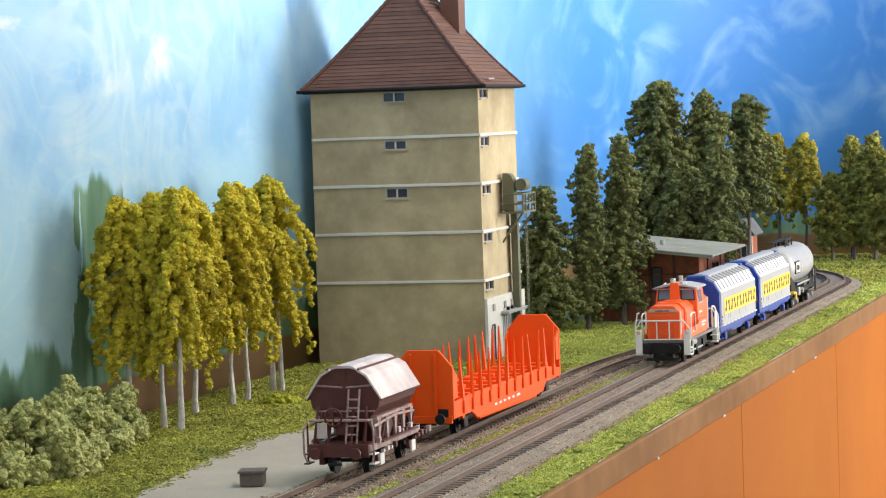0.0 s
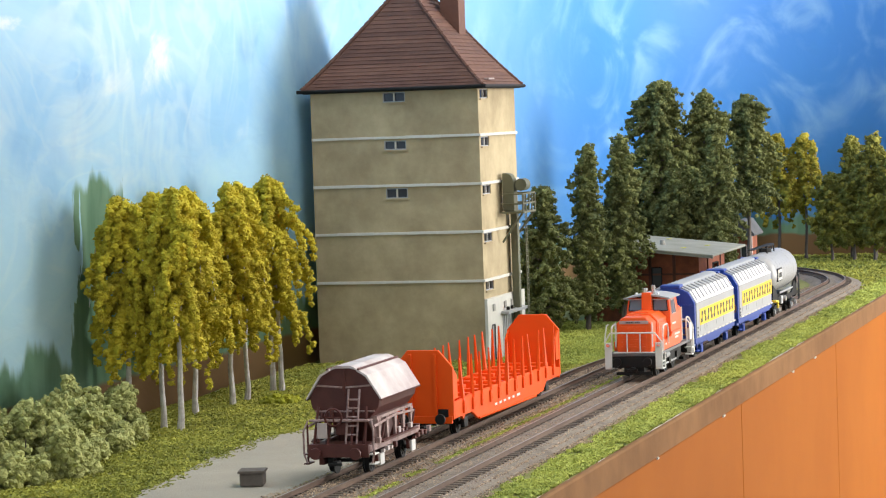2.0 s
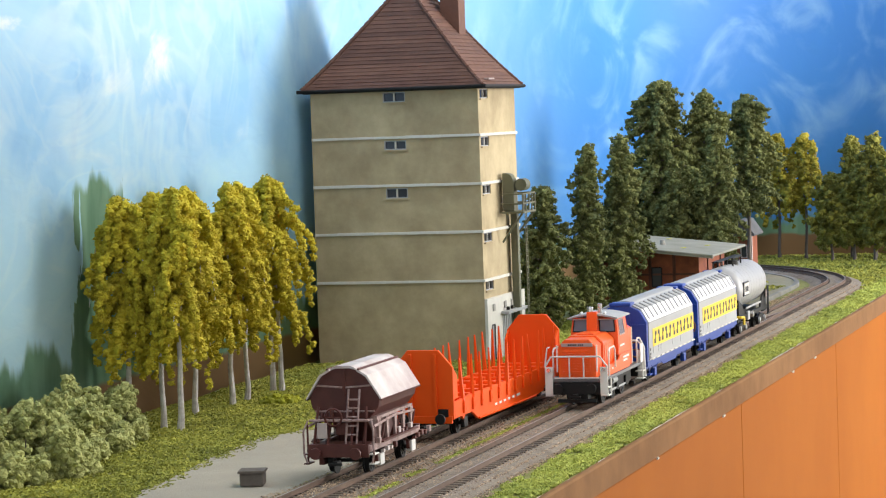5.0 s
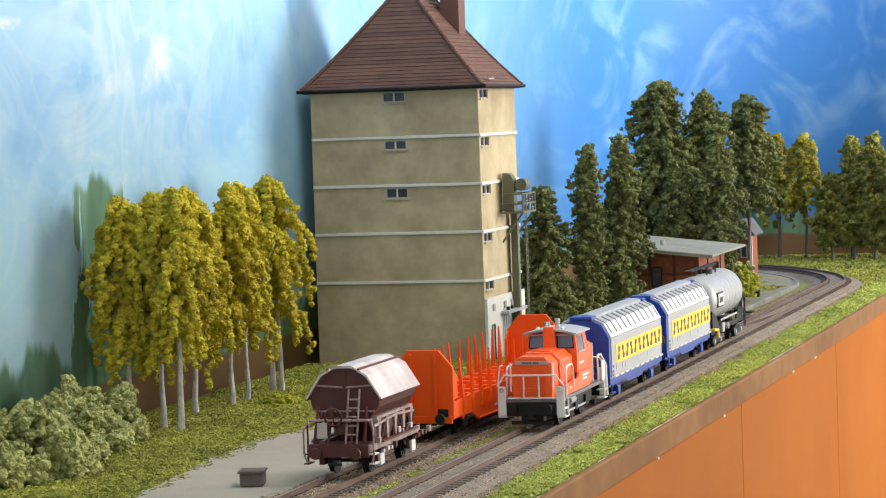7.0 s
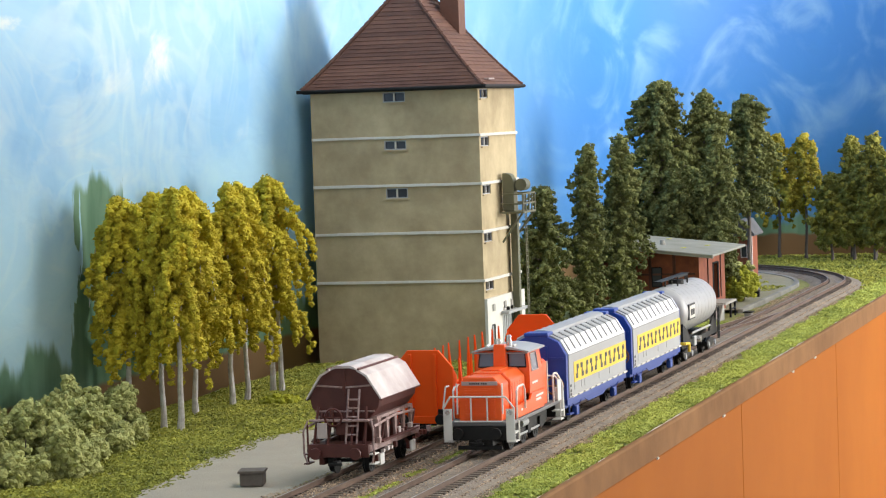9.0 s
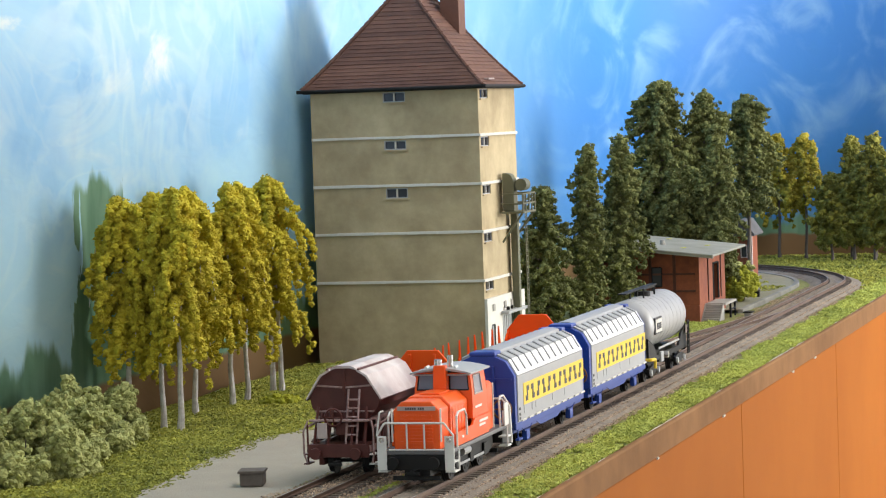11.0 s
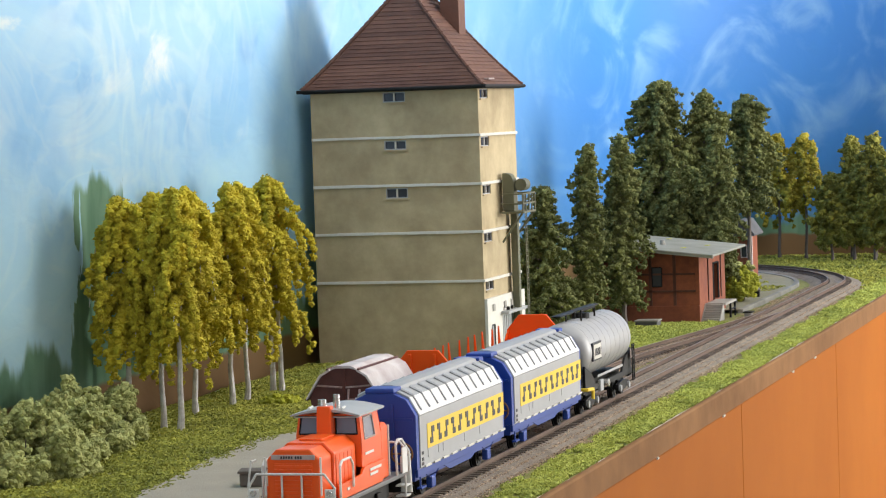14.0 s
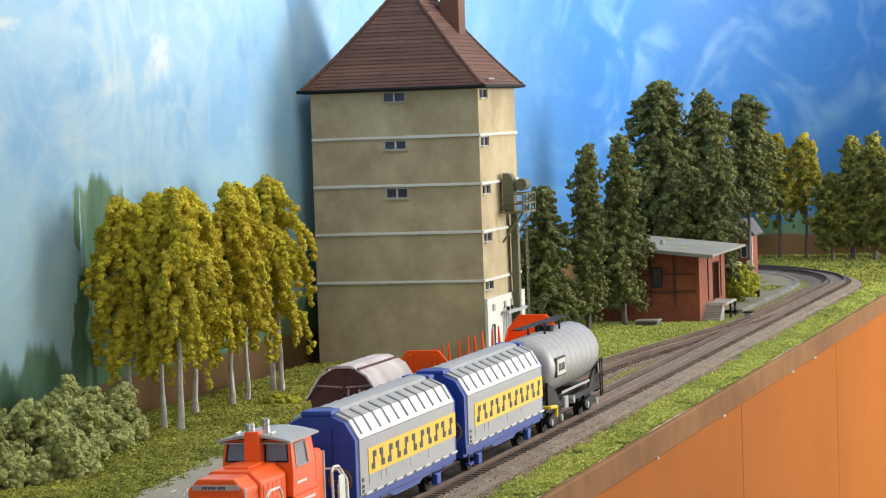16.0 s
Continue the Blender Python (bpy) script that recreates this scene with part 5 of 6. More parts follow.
def small_hut():
    h = thing("small_hut", "small dark red hut with grey pitched roof", "hut")
    x0, y0 = 1.430, 0.0980
    part("wall", box(x0, x0 + 0.040, y0, y0 + 0.014, -0.0050, 0.0405, 0.0004), M["brick"], h)
    part("roof", prism([(y0 - 0.005, 0.0395), (y0 - 0.005, 0.0412), (y0 + 0.005, 0.0555), (y0 + 0.013, 0.0555), (y0 + 0.018, 0.0412), (y0 + 0.018, 0.0395)], "x", x0 - 0.008, x0 + 0.048, 0.0003), M["slate"], h, "dark grey pitched roof")
    w = part("window", box(x0 - 0.0006, x0 - 0.0001, y0 + 0.004, y0 + 0.010, 0.018, 0.030), M["dark"], h)
    part("frame", tube([(x0 - 0.0008, y0 + 0.004, 0.018), (x0 - 0.0008, y0 + 0.010, 0.018), (x0 - 0.0008, y0 + 0.010, 0.030), (x0 - 0.0008, y0 + 0.004, 0.030), (x0 - 0.0008, y0 + 0.004, 0.018)], 0.0005, 4), M["alu"], w)
    part("downpipe", tube([(x0 - 0.001, y0 - 0.001, -0.0015), (x0 - 0.001, y0 - 0.001, 0.0395)], 0.0008, 5), M["alu"], h)


def platform():
    """Low loading platform whose kerb follows the inside of the track."""
    line = [(x, 0.0355) for x in np.arange(1.005, 1.305, 0.03)]
    for a in np.arange(4, 52, 3):
        s, c = math.sin(radians(a)), math.cos(radians(a))
        R_ = 0.437 - 0.0355
        line.append((1.30 + R_ * s, 0.437 - R_ * c))
    pf = thing("platform", "low gravel loading platform with pale stone kerb beside the track", "platform", kind="structure")
    bm = bmesh.new()
    a0 = [bm.verts.new((x, y + 0.004, -0.0030)) for x, y in line]
    back = [bm.verts.new((min(x, 1.46), max(y + 0.02, 0.155 if x > 1.06 else 0.053), -0.0028)) for x, y in line]
    for i in range(len(line) - 1):
        bm.faces.new((a0[i], a0[i + 1], back[i + 1], back[i]))
    bmesh.ops.recalc_face_normals(bm, faces=bm.faces)
    part("surface", bm, M["gravel"], pf, "pale gravel surface")
    for i in range(len(line) - 1):
        (xa, ya), (xb, yb) = line[i], line[i + 1]
        v = Vector((xb - xa, yb - ya, 0))
        L = v.length
        ob = part("kerb", box(0.0004, L - 0.0004, 0, 0.0048, -0.0070, -0.0024, 0.0004), M["kerb"], pf)
        ob.matrix_basis = pose(xa, ya, 0, 0, 0, math.degrees(math.atan2(v.y, v.x)))


def block(name, label, cat, x, y, sx, sy, sz, rz, material, lid=None):
    t = thing(name, label, cat, at=pose(x, y, -0.0058, 0, 0, rz))
    part("body", box(-sx / 2, sx / 2, -sy / 2, sy / 2, 0, sz, 0.0008), material, t)
    if lid:
        part("top", box(-sx / 2 - 0.0008, sx / 2 + 0.0008, -sy / 2 - 0.0008, sy / 2 + 0.0008, sz, sz + 0.0012, 0.0004), lid, t)
    return t


brick_shed()
small_hut()
platform()
block("crate", "dark grey weathered crate on the sandy path", "crate", -0.066, 0.0970, 0.013, 0.0115, 0.0064, 12, M["bark2"], M["bark2"])
block("stone_trough", "grey stone trough in the grass by the shed", "trough", 0.868, 0.0895, 0.016, 0.018, 0.0050, 0, M["slate"], M["kerb"])
block("switch_lever", "small pale switch lever box beside the track", "switch lever", 0.945, 0.0205, 0.010, 0.006, 0.0050, 0, M["concrete"], M["black"])
block("bench", "low dark wooden bench on the platform", "bench", 1.165, 0.060, 0.006, 0.026, 0.0080, 0, M["black"], M["bark2"])


def sand_path():
    outline = [(-0.75, 0.068), (-0.30, 0.068), (0.0, 0.068), (0.12, 0.069), (0.185, 0.074), (0.205, 0.095), (0.195, 0.125), (0.165, 0.146), (0.10, 0.155), (0.02, 0.156), (-0.10, 0.143), (-0.25, 0.130), (-0.75, 0.12)]
    bm = bmesh.new()
    cx = [Vector((x, y)) for x, y in outline]
    xs = np.linspace(-0.75, 0.21, 420)
    ys = np.linspace(0.066, 0.158, 60)

    def inside(x, y):
        c = False
        j = len(cx) - 1
        for i in range(len(cx)):
            if (cx[i].y > y) != (cx[j].y > y) and x < (cx[j].x - cx[i].x) * (y - cx[i].y) / (cx[j].y - cx[i].y) + cx[i].x:
                c = not c
            j = i
        return c
    vs = {}
    for i, x in enumerate(xs[:-1]):
        for k, y in enumerate(ys[:-1]):
            wob = 0.006 * noise.noise((x * 45, y * 45, 2.0)) + 0.003 * noise.noise((x * 140, y * 140, 5.0))
            if not inside((x + xs[i + 1]) / 2 + wob, (y + ys[k + 1]) / 2 + (wob if y > 0.072 else 0.0)):
                continue
            q = []
            for a, b in ((i, k), (i + 1, k), (i + 1, k + 1), (i, k + 1)):
                if (a, b) not in vs:
                    vs[a, b] = bm.verts.new((xs[a], ys[b], ground_z(xs[a], ys[b]) + 0.0007))
                q.append(vs[a, b])
            bm.faces.new(q)
    structure("path", bm, M["sand"], "pale grey sandy yard beside the siding", "path")
    return inside


on_path = sand_path()


# ---- trees, bushes, grass, ballast ----
def ico(level):
    bm = bmesh.new()
    bmesh.ops.create_icosphere(bm, subdivisions=level, radius=1.0)
    base = np.array([v.co[:] for v in bm.verts])
    tri = np.array([[v.index for v in f.verts] for f in bm.faces])
    bm.free()
    return base, tri


def foam(name, centres, radii, material, parent, seed, fuzz=10, fuzz_size=0.0006, level=1, flat=0.9):
    """Foam flock: ragged lumps with fine crumbs stuck to them, one mesh."""
    rng = np.random.default_rng(seed)
    c, r = np.asarray(centres, float), np.asarray(radii, float)
    base, tri = ico(level)
    n, m = len(c), len(base)
    v = base[None] * rng.uniform(*((0.55, 1.40) if level == 1 else (0.68, 1.28)), (n, m, 1)) * r[:, None, None] * np.array((1.0, 1.0, flat)) + c[:, None]
    f = tri[None] + (np.arange(n) * m)[:, None, None]
    k = n * fuzz
    d = rng.normal(size=(k, 3))
    d /= np.linalg.norm(d, axis=1)[:, None]
    p = np.repeat(c, fuzz, 0) + d * np.repeat(r, fuzz)[:, None] * rng.uniform(0.85, 1.28, (k, 1))
    bit = np.array([(1, 0, -.5), (-.5, .87, -.5), (-.5, -.87, -.5), (0, 0, .9)], float)
    bt = np.array([(0, 2, 1), (0, 1, 3), (1, 2, 3), (2, 0, 3)])
    w = bit[None] * rng.uniform(0.5, 1.4, (k, 4, 1)) * fuzz_size * rng.uniform(0.6, 1.4, (k, 1, 1))
    a = rng.uniform(0, math.tau, (k, 1))
    w = np.stack([w[:, :, 0] * np.cos(a) - w[:, :, 2] * np.sin(a), w[:, :, 1], w[:, :, 0] * np.sin(a) + w[:, :, 2] * np.cos(a)], 2) + p[:, None]
    g = bt[None] + (np.arange(k) * 4)[:, None, None] + n * m
    me = bpy.data.meshes.new(name)
    me.from_pydata(np.concatenate([v.reshape(-1, 3), w.reshape(-1, 3)]).tolist(), [], np.concatenate([f.reshape(-1, 3), g.reshape(-1, 3)]).tolist())
    me.materials.append(material)
    ob = new(name, me)
    ob.parent = parent
    return ob


def weeping_crown(rng, h, z_low, radius, branches, lump):
    """Arching branches that hang down, thick with lumps of flock; wider towards the foot."""
    cs, rs, arcs = [], [], []
    lo = z_low * 1.3
    for k in range(branches):
        v = (k + rng.uniform(0, 1)) / branches
        zs = lo + (h * 0.965 - lo) * v ** 0.85
        a = k * 2.39996 + rng.uniform(-0.5, 0.5)
        reach = radius * (1.0 - 0.58 * v ** 2.6) * rng.uniform(0.42, 1.14)
        droop = rng.uniform(0.35, 0.95) * min(zs - z_low * 0.62, 0.036)
        m = max(5, int((reach + droop) / (lump * 0.74)))
        arc = []
        for i in range(m):
            q = 0.10 + 0.90 * i / (m - 1)
            out = reach * math.sin(q * math.pi / 2)
            arc.append((out * math.cos(a), out * math.sin(a), zs + 0.16 * reach * math.sin(math.pi * q) - droop * q ** 2.3))
        arcs.append([(0, 0, max(0.01, zs - 0.006))] + arc[1:-2:2])
        cs.append(np.array(arc) + rng.normal(size=(m, 3)) * lump * 0.42)
        rs.append(rng.uniform(0.62, 1.22, m) * lump * np.linspace(1.1, 0.72, m))
    return np.concatenate(cs), np.concatenate(rs), arcs


def column_crown(rng, h, z_low, radius, branches, lump, blunt):
    """Short leafy boughs in tufts round a straight trunk: pointed, or blunt-topped where blunt is large."""
    cs, rs, arcs = [], [], []
    wob = rng.uniform(0, 6)
    for k in range(branches):
        v = (k + rng.uniform(0, 1)) / branches
        zs = z_low + (h * 0.97 - z_low) * v
        a = k * 2.39996 + rng.uniform(-0.5, 0.5)
        reach = radius * max(0.10, 1 - v ** blunt) ** 0.62 * (0.80 + 0.20 * math.sin(v * 15 + wob + 1.2 * math.sin(a))) * rng.uniform(0.50, 1.08)
        if v < 0.10:
            reach *= 0.75
        m = max(4, int(reach / (lump * 0.9)))
        arc = []
        for i in range(m):
            q = 0.15 + 0.85 * i / (m - 1)
            arc.append((reach * q * math.cos(a), reach * q * math.sin(a), zs + 0.22 * reach * q - 0.42 * reach * q * q))
        arcs.append([(0, 0, max(0.01, zs - 0.004)), arc[m // 2], arc[-1]])
        tip = np.array(arc[-1])
        t = int(rng.integers(4, 8))
        spread = rng.normal(size=(t, 3)) * np.array((1.0, 1.0, 0.75)) * lump * 1.15
        spread[:, 2] -= np.abs(rng.normal(size=t)) * lump * 0.9
        cs += [np.array(arc) + rng.normal(size=(m, 3)) * lump * 0.35, tip + spread]
        rs += [rng.uniform(0.8, 1.3, m) * lump, rng.uniform(0.45, 0.95, t) * lump]
    return np.concatenate(cs), np.concatenate(rs), arcs


def tree(name, label, seed, x, y, h, z_low, radius, branches, lump, leaf, bark, trunk_r, group, blunt=0.0, forked=False, lean=(0.0, 0.0), fuzz=10):
    """A model tree: ringed trunk, limbs, foam crown; blunt = 0 makes the weeping form."""
    rng = np.random.default_rng(seed)
    t = thing(name, label, "tree", group, at=pose(x, y, ground_z(x, y), 0, 0, 0))
    cs, rs, arcs = column_crown(rng, h, z_low, radius, branches, lump, blunt) if blunt else weeping_crown(rng, h, z_low, radius, branches, lump)
    cs[:, 0] += lean[0] * cs[:, 2] / h
    cs[:, 1] += lean[1] * cs[:, 2] / h
    over = cs[:, 1] + y > WALL_Y - 0.004
    cs[over, 1] = WALL_Y - 0.004 - y - rng.uniform(0, 0.004, int(over.sum()))
    for sx, sy in (((0.0, -0.0032), (0.0, 0.0030)) if forked else ((0.0, 0.0),)):
        bm = bmesh.new()
        rings, n = [], 10
        for i in range(n):
            v = i / (n - 1)
            p = Vector((sx * (1 - v) + lean[0] * v + rng.normal() * 0.0005, sy * (1 - 0.8 * v) + lean[1] * v + rng.normal() * 0.0005, -0.006 + (h * 0.93 + 0.006) * v))
            rr = trunk_r * (1 - 0.082 * i) * (1.35 if i == 0 else 1)
            rings.append([bm.verts.new(p + Vector((rr * math.cos(math.tau * k / 10), rr * math.sin(math.tau * k / 10), 0)) * rng.uniform(0.88, 1.12)) for k in range(10)])
        for ra, rb in zip(rings, rings[1:]):
            for k in range(10):
                bm.faces.new((ra[k], ra[(k + 1) % 10], rb[(k + 1) % 10], rb[k]))
        bm.faces.new(rings[-1])
        part("trunk", bm, bark, t)
    for arc in arcs[::4]:
        bm = bmesh.new()
        for i, (p, q) in enumerate(zip(arc, arc[1:])):
            off = Vector((lean[0] * p[2] / h, lean[1] * p[2] / h, 0))
            if (Vector(q) - Vector(p)).length > 1e-5:
                add_cyl(bm, Vector(p) + off, Vector(q) + off, trunk_r * 0.36 * (1 - 0.1 * min(i, 5)), trunk_r * 0.30 * (1 - 0.1 * min(i, 6)), 5)
        part("limb", bm, bark, t)
    foam("crown", cs, rs, leaf, t, seed + 500, fuzz, lump * 0.34, 1 if blunt else 2)
    return t


LB = "model birch with pale trunk and drooping yellow-green foliage"
for k, (x, y, h, R_, n, dx, dy, fork) in enumerate((
        (0.152, 0.2480, 0.138, 0.0270, 52, 0.0, 0.002, False), (0.161, 0.2319, 0.140, 0.0225, 46, 0.004, 0.002, False),
        (0.1496, 0.2171, 0.142, 0.0250, 54, 0.0, -0.004, False), (0.2308, 0.2390, 0.136, 0.0240, 48, 0.0, -0.004, False),
        (0.2803, 0.2330, 0.141, 0.0225, 48, 0.0, -0.002, False), (0.3028, 0.2313, 0.138, 0.0215, 46, 0.0, -0.003, False),
        (0.3636, 0.2316, 0.142, 0.0310, 60, 0.0, 0.002, True))):
    tree("birch", LB if not fork else "model birch with a double pale trunk and drooping yellow foliage", 11 + k, x, y, h, 0.036, R_, n, 0.0024, M["leafY"], M["bark"], 0.0019, "birch row by the tower", 0.0, fork, (dx, dy), 11)

LD = "tall model tree with dense dark green foam foliage"
for k, (x, y, h, zl, R_, n, blunt) in enumerate((
        (0.800, 0.1560, 0.118, 0.008, 0.0320, 130, 2.2), (0.8294, 0.1300, 0.152, 0.014, 0.0190, 120, 3.0), (0.868, 0.1085, 0.159, 0.020, 0.0250, 150, 2.2),
        (1.125, 0.1270, 0.204, 0.016, 0.0490, 260, 5.0), (1.150, 0.0900, 0.193, 0.016, 0.0370, 200, 5.0), (1.340, 0.0835, 0.190, 0.074, 0.0340, 140, 7.0),
        (1.085, 0.0690, 0.164, 0.028, 0.0270, 150, 1.9), (1.078, 0.1060, 0.124, 0.020, 0.0240, 110, 3.0), (1.110, 0.1600, 0.118, 0.014, 0.0290, 110, 2.4),
        (0.850, 0.1800, 0.082, 0.010, 0.0220, 80, 1.8), (1.230, 0.1220, 0.130, 0.012, 0.0260, 90, 2.4))):
    tree("broadleaf_tree", LD, 31 + k, x, y, h, zl, R_, n, 0.0022, M["leafG"], M["bark2"], 0.0022, "dark trees behind the shed", blunt, False, (0.0, -0.003 if k == 1 else 0.0), 9)

for k, (x, y, h, R_, n) in enumerate(((1.800, 0.1270, 0.144, 0.0260, 23), (1.795, 0.0960, 0.142, 0.0260, 23))):
    tree("slender_tree", "slender model tree with sparse olive yellow foliage", 61 + k, x, y, h, 0.045, R_, n, 0.0036, M["leafO"], M["bark2"], 0.0020, "trees at the far end", 0.0, False, (0.0, 0.0), 8)
for k, (x, y, h, R_, n, blunt) in enumerate(((1.770, 0.0640, 0.098, 0.0270, 60, 3.0), (1.765, 0.0390, 0.138, 0.0220, 70, 3.0), (1.745, 0.0130, 0.138, 0.0260, 76, 3.0), (1.730, -0.0120, 0.116, 0.0290, 70, 3.0),
                                               (1.815, 0.0480, 0.092, 0.0270, 56, 3.0), (1.810, 0.0200, 0.100, 0.0290, 60, 3.0), (1.700, -0.0320, 0.128, 0.0240, 64, 3.0))):
    tree("olive_tree", "dense olive green model tree at the layout end", 71 + k, x, y, h, 0.022, R_, n, 0.0036, M["leafD"], M["bark2"], 0.0018, "trees at the far end", blunt, False, (0.0, 0.0), 8)


def bush(seed, x, y, z, rx, ry, h, material, label, clumps=10, per=12, size=0.0024):
    rng = np.random.default_rng(seed)
    t = thing("bush", label, "bush", at=pose(x, y, ground_z(x, y) + z))
    cs, rs = [], []
    for k in range(clumps):
        a = rng.uniform(0, math.tau)
        q = math.sqrt(rng.uniform(0, 1)) * 0.85
        c = np.array((rx * q * math.cos(a), ry * q * math.sin(a), h * rng.uniform(0.25, 0.80) * (1 - 0.55 * q * q)))
        d = rng.normal(size=(per, 3))
        d /= np.linalg.norm(d, axis=1)[:, None]
        cs.append(c + d * np.minimum(np.array((rx, ry, h * 0.8)) * 0.32, 0.010) * rng.uniform(0.15, 1.0, (per, 1)) ** 0.6)
        rs.append(rng.uniform(0.6, 1.4, per) * size)
    cs, rs = np.concatenate(cs), np.concatenate(rs)
    cs[:, 2] = np.maximum(cs[:, 2], 0.0006)
    over = cs[:, 1] + y > WALL_Y - 0.003
    cs[over, 1] = WALL_Y - 0.003 - y
    foam("foliage", cs, rs, material, t, seed, 12, size * 0.30, 2)
    bm = bmesh.new()
    for k in range(5):
        a = math.tau * k / 5
        add_cyl(bm, (0, 0, -0.002), (rx * 0.5 * math.cos(a), ry * 0.5 * math.sin(a), h * 0.6), 0.0009, 0.0003, 5)
    part("stems", bm, M["bark2"], t)
    return t


LBU = "low grey-green foam bush beside the sandy yard"
for i, (x, y, rx, ry, h) in enumerate(((-0.055, 0.222, 0.036, 0.024, 0.042), (-0.015, 0.236, 0.036, 0.026, 0.048), (0.030, 0.243, 0.036, 0.024, 0.046), (0.072, 0.250, 0.034, 0.020, 0.043), (0.108, 0.256, 0.026, 0.015, 0.030), (-0.09, 0.235, 0.034, 0.026, 0.040), (-0.03, 0.212, 0.028, 0.016, 0.018), (0.005, 0.220, 0.028, 0.014, 0.020), (0.105, 0.240, 0.030, 0.018, 0.036), (0.140, 0.256, 0.024, 0.014, 0.030), (0.055, 0.226, 0.028, 0.014, 0.024))):
    tagged(bush(200 + i, x, y, -0.002, rx, ry, h, M["bush"], LBU, 20, 48, 0.0019), group="bushes by the yard")
bush(220, 1.105, 0.0535, 0.002, 0.022, 0.0165, 0.036, M["bushY"], "bright yellow-green bush beside the shed", 16, 26, 0.0020)
bush(221, 1.22, 0.073, 0.002, 0.022, 0.016, 0.032, M["bush"], "low green bush on the platform", 8, 10, 0.0026)
bush(222, 1.14, 0.080, 0.002, 0.025, 0.016, 0.030, M["leafG"], "grey-green bush beside the shed", 14, 12, 0.0028)
bush(223, 0.415, 0.205, 0.0, 0.022, 0.016, 0.012, M["bush"], "low green bush at the tower's foot", 8, 10, 0.0026)
bush(224, 0.285, 0.205, 0.0, 0.018, 0.010, 0.008, M["bushY"], "low yellow-green bush in the meadow", 7, 8, 0.0022)
bush(225, 1.62, -0.040, 0.0, 0.035, 0.018, 0.016, M["bushY"], "low yellow-green bush at the layout edge", 9, 10, 0.0024)


def scatter(name, n, seed, area, keep, size, material, label, cat, lift=0.0006, flat=0.8, octa=True):
    rng = np.random.default_rng(seed)
    x = rng.uniform(area[0], area[1], n)
    y = rng.uniform(area[2], area[3], n)
    pts = []
    for a, b in zip(x, y):
        if keep(a, b):
            pts.append((a, b, ground_z(a, b) + lift + max(0.0, 0.0022 * patch(a, b, 110)) * rng.uniform(0.2, 1.0)))
    sz = rng.uniform(0.5, 1.35, len(pts)) * size
    ob = crumbs(name, pts, sz * 1.15, material, None, seed, flat, False)
    return tagged(ob, label, cat, kind="stuff")


def off_track(x, y):
    d = min(abs(y), abs(y - side_y(x)) if x < 1.0 else 9)
    if x > 1.28:
        d = min(d, abs(math.hypot(x - 1.3, y - 0.437) - 0.437))
    return d


def patch(x, y, f=30.0):
    return noise.noise((x * f, y * f, 1.7))


def verge(x, y):
    return y > edge_y(x) + 0.0004 and y < -0.0318 + 0.007 * patch(x, y, 45) and patch(x, y, 90) > -0.42


def between(x, y):
    return off_track(x, y) > 0.0175 + 0.004 * patch(x, y, 80) and patch(x, y, 22) > -0.5


def meadow(x, y):
    if off_track(x, y) < 0.021 + 0.004 * patch(x, y, 50) or on_path(x + 0.008 * patch(x, y, 40), y + 0.006 * patch(y, x, 40)):
        return False
    if TX0 - 0.002 < x < TX1 + 0.003 and y > TY0 - 0.004:
        return False
    if x > 0.90 and y > 0.036 and math.hypot(x - 1.3, y - 0.437) < 0.40 + 0.004 * patch(x, y) and x < 1.55:
        return False
    if 0.90 < x < 1.31 and y > 0.030:
        return False
    if x < 0.2 and y < 0.115:
        return False
    return y > 0.03


scatter("verge_grass", 52000, 301, (-0.30, 1.25, -0.060, -0.026), verge, 0.00100, M["grass"], "bright yellow-green foam grass along the layout edge", "grass", 0.0008, 0.9)
scatter("verge_grass", 9000, 307, (1.2, 1.85, -0.075, -0.024), verge, 0.0015, M["grass"], "bright yellow-green foam grass along the layout edge", "grass", 0.0008, 0.9)
scatter("strip_grass", 18000, 302, (-0.30, 0.62, 0.0165, 0.0325), between, 0.00095, M["grass"], "patchy green foam grass between the tracks", "grass", 0.0004, 0.8)
scatter("meadow_grass", 80000, 303, (-0.28, 0.62, 0.066, 0.272), meadow, 0.00105, M["grass2"], "olive green foam meadow behind the siding", "grass", 0.0006, 0.8)
scatter("shed_grass", 36000, 304, (0.55, 0.91, 0.03, 0.23), meadow, 0.00115, M["grass"], "yellow-green foam grass in front of the shed", "grass", 0.0010, 1.0)
scatter("end_grass", 16000, 305, (1.28, 1.88, -0.03, 0.25), lambda x, y: math.hypot(x - 1.3, y - 0.437) > 0.462 and x > 1.3, 0.0016, M["grass2"], "olive green foam grass at the layout end", "grass", 0.0006, 0.8)


def yard_edge(x, y):
    k = 0.016 * abs(patch(x, y, 33)) + 0.003
    return on_path(x, y) and not (on_path(x, y + k) and on_path(x + k, y) and on_path(x, y - 0.5 * k))


scatter("yard_weeds", 11000, 308, (-0.28, 0.21, 0.066, 0.158), yard_edge, 0.00075, M["grass2"], "sparse olive weeds along the yard's edge", "weeds", 0.0008, 0.5)
scatter("platform_weeds", 9000, 306, (1.05, 1.45, 0.045, 0.15), lambda x, y: patch(x, y, 28) > -0.05 and math.hypot(x - 1.3, y - 0.437) < 0.392, 0.0010, M["grass2"], "patchy olive weeds on the gravel platform", "weeds", 0.0036, 0.6)


def shoulder(x, y):
    d = off_track(x, y)
    return d < 0.0305 + 0.007 * patch(x, y, 60) and not (abs(d - 0.0083) < 0.0011)


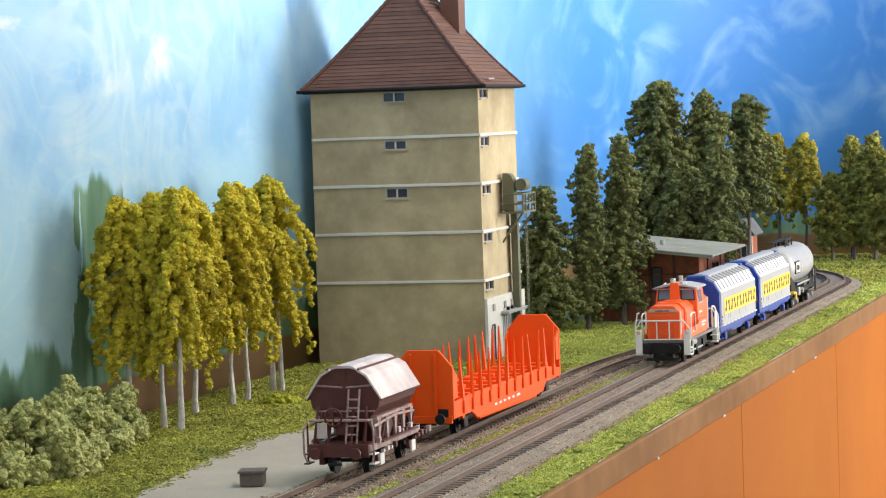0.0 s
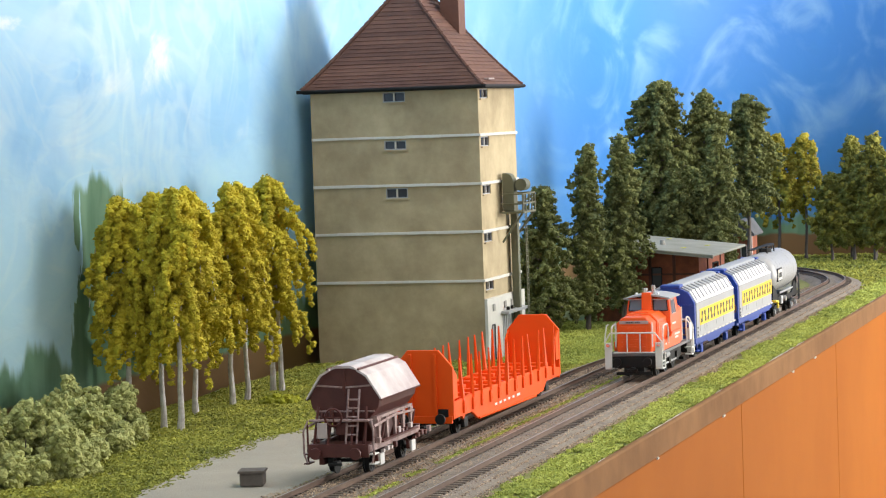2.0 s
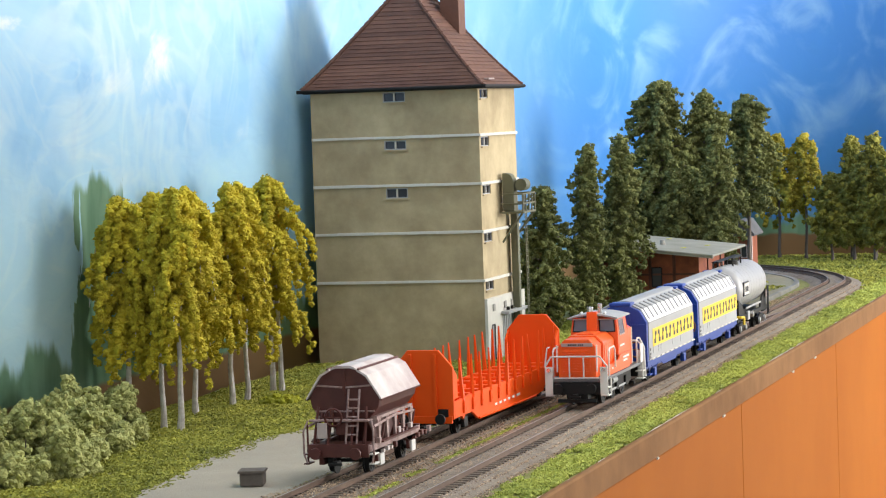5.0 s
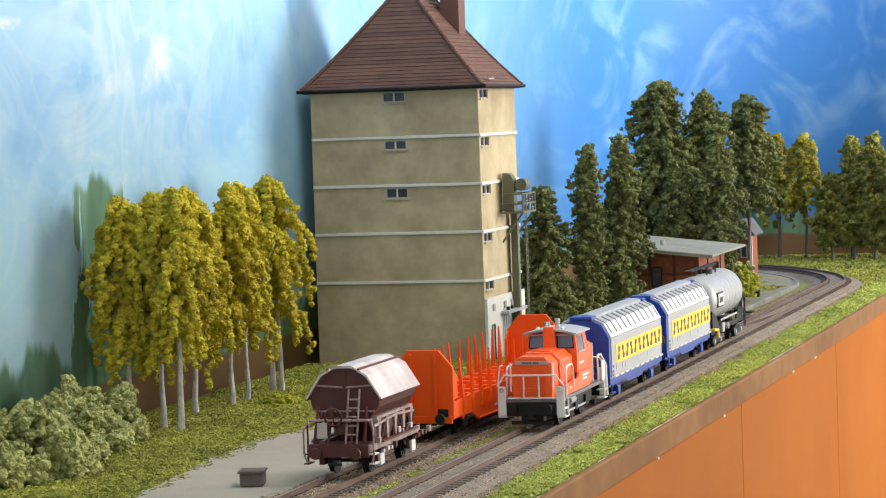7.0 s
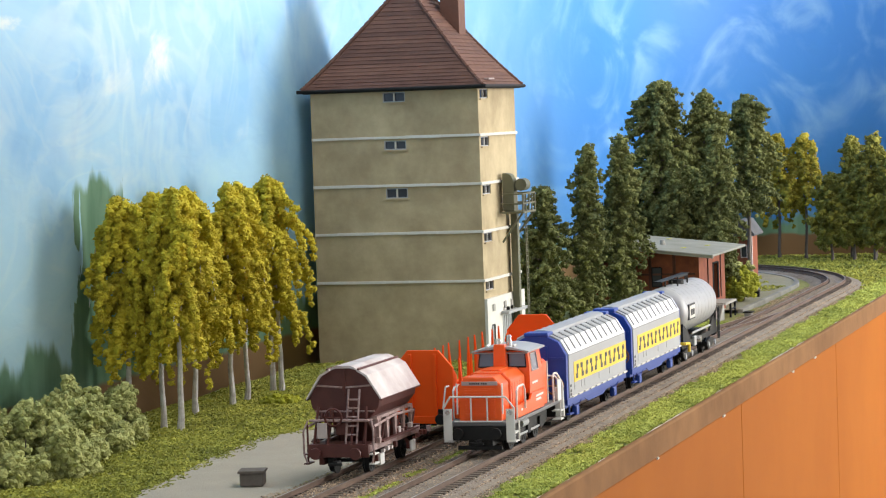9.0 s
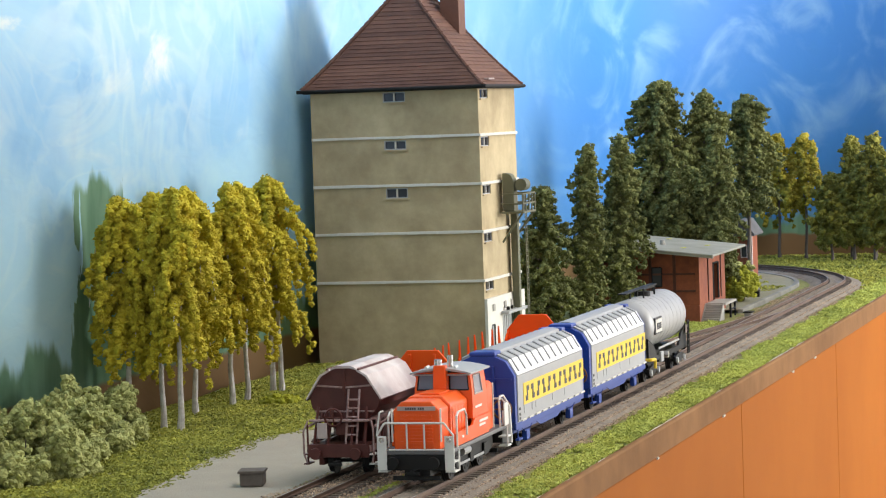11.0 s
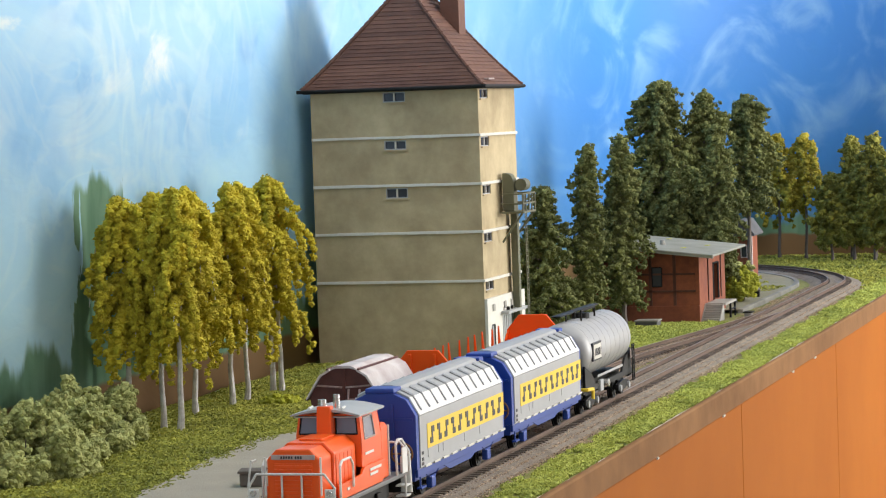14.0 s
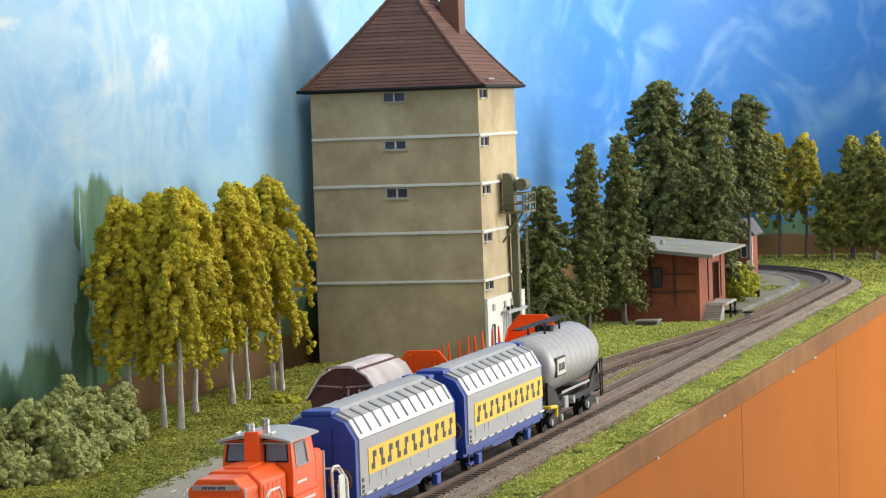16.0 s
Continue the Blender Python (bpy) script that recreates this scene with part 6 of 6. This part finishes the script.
def stones():
    rng = np.random.default_rng(400)
    pts = []
    for n, x0, x1, y0, y1 in ((60000, -0.30, 0.55, -0.040, 0.078), (34000, 0.55, 1.32, -0.040, 0.066)):
        x = rng.uniform(x0, x1, n)
        y = rng.uniform(y0, y1, n)
        for a, b in zip(x, y):
            if shoulder(a, b):
                d = off_track(a, b)
                z = -0.0036 if d < 0.0170 else -0.0044 if d < 0.022 else -0.0058
                if d < 0.0145:
                    z += 0.0013 if d < 0.0055 else 0.0006
                pts.append((a, b, z))
    ob = crumbs("ballast_stones", pts, rng.uniform(0.35, 0.9, len(pts)) * 0.00085, M["stone"], None, 401, 0.8, False)
    tagged(ob, "loose brown and grey ballast stones between the sleepers", "ballast", kind="stuff")


stones()

# ---- track last ----
track("main_track", main_line(), "brown rusty model rails on dark sleepers of the main line", -0.33, 1.72)
track("siding_track", side_line(), "brown rusty model rails on dark sleepers of the siding", -0.33, 0.93)


# ---- what moves ----
TRAIN = [(0, 0.4767), (0.5, 0.4543), (1, 0.4308), (1.5, 0.4063), (2, 0.381), (2.5, 0.3549), (3, 0.3283), (3.5, 0.3013), (4, 0.2741), (5, 0.2193), (6, 0.1645), (6.5, 0.1373), (7, 0.11), (7.5, 0.0828), (8, 0.0555), (8.5, 0.028), (9, 0.0003), (10, -0.0562), (11, -0.1144), (11.5, -0.1442), (12, -0.1743), (12.5, -0.2046), (13, -0.2347), (13.5, -0.2644), (14, -0.2931), (14.5, -0.3201), (15, -0.3448), (15.5, -0.3661), (16, -0.383)]


def motions():
    for ob, x in ((LOCO, 0.0), (VAN, 0.1270), (VAN_2, 0.2990), (TANK, 0.4720)):
        walk(ob, [(t, pose(s + x, 0, 0)) for t, s in TRAIN])
    wheels = [(w, x, r) for w, x, r, v in ROLLING]
    wheels += [(c, c.matrix_basis.translation.x, 0.0057) for c in VAN_2.children if c.name.startswith("wheelset")]
    ts, ss = zip(*TRAIN)
    for w, x, r in wheels:
        rows = []
        for k in range(161):
            s = float(np.interp(k / 10, ts, ss))
            rows.append((k / 10, pose(x, 0, r, 0, math.degrees(s / r), 0)))
        walk(w, rows)


motions()
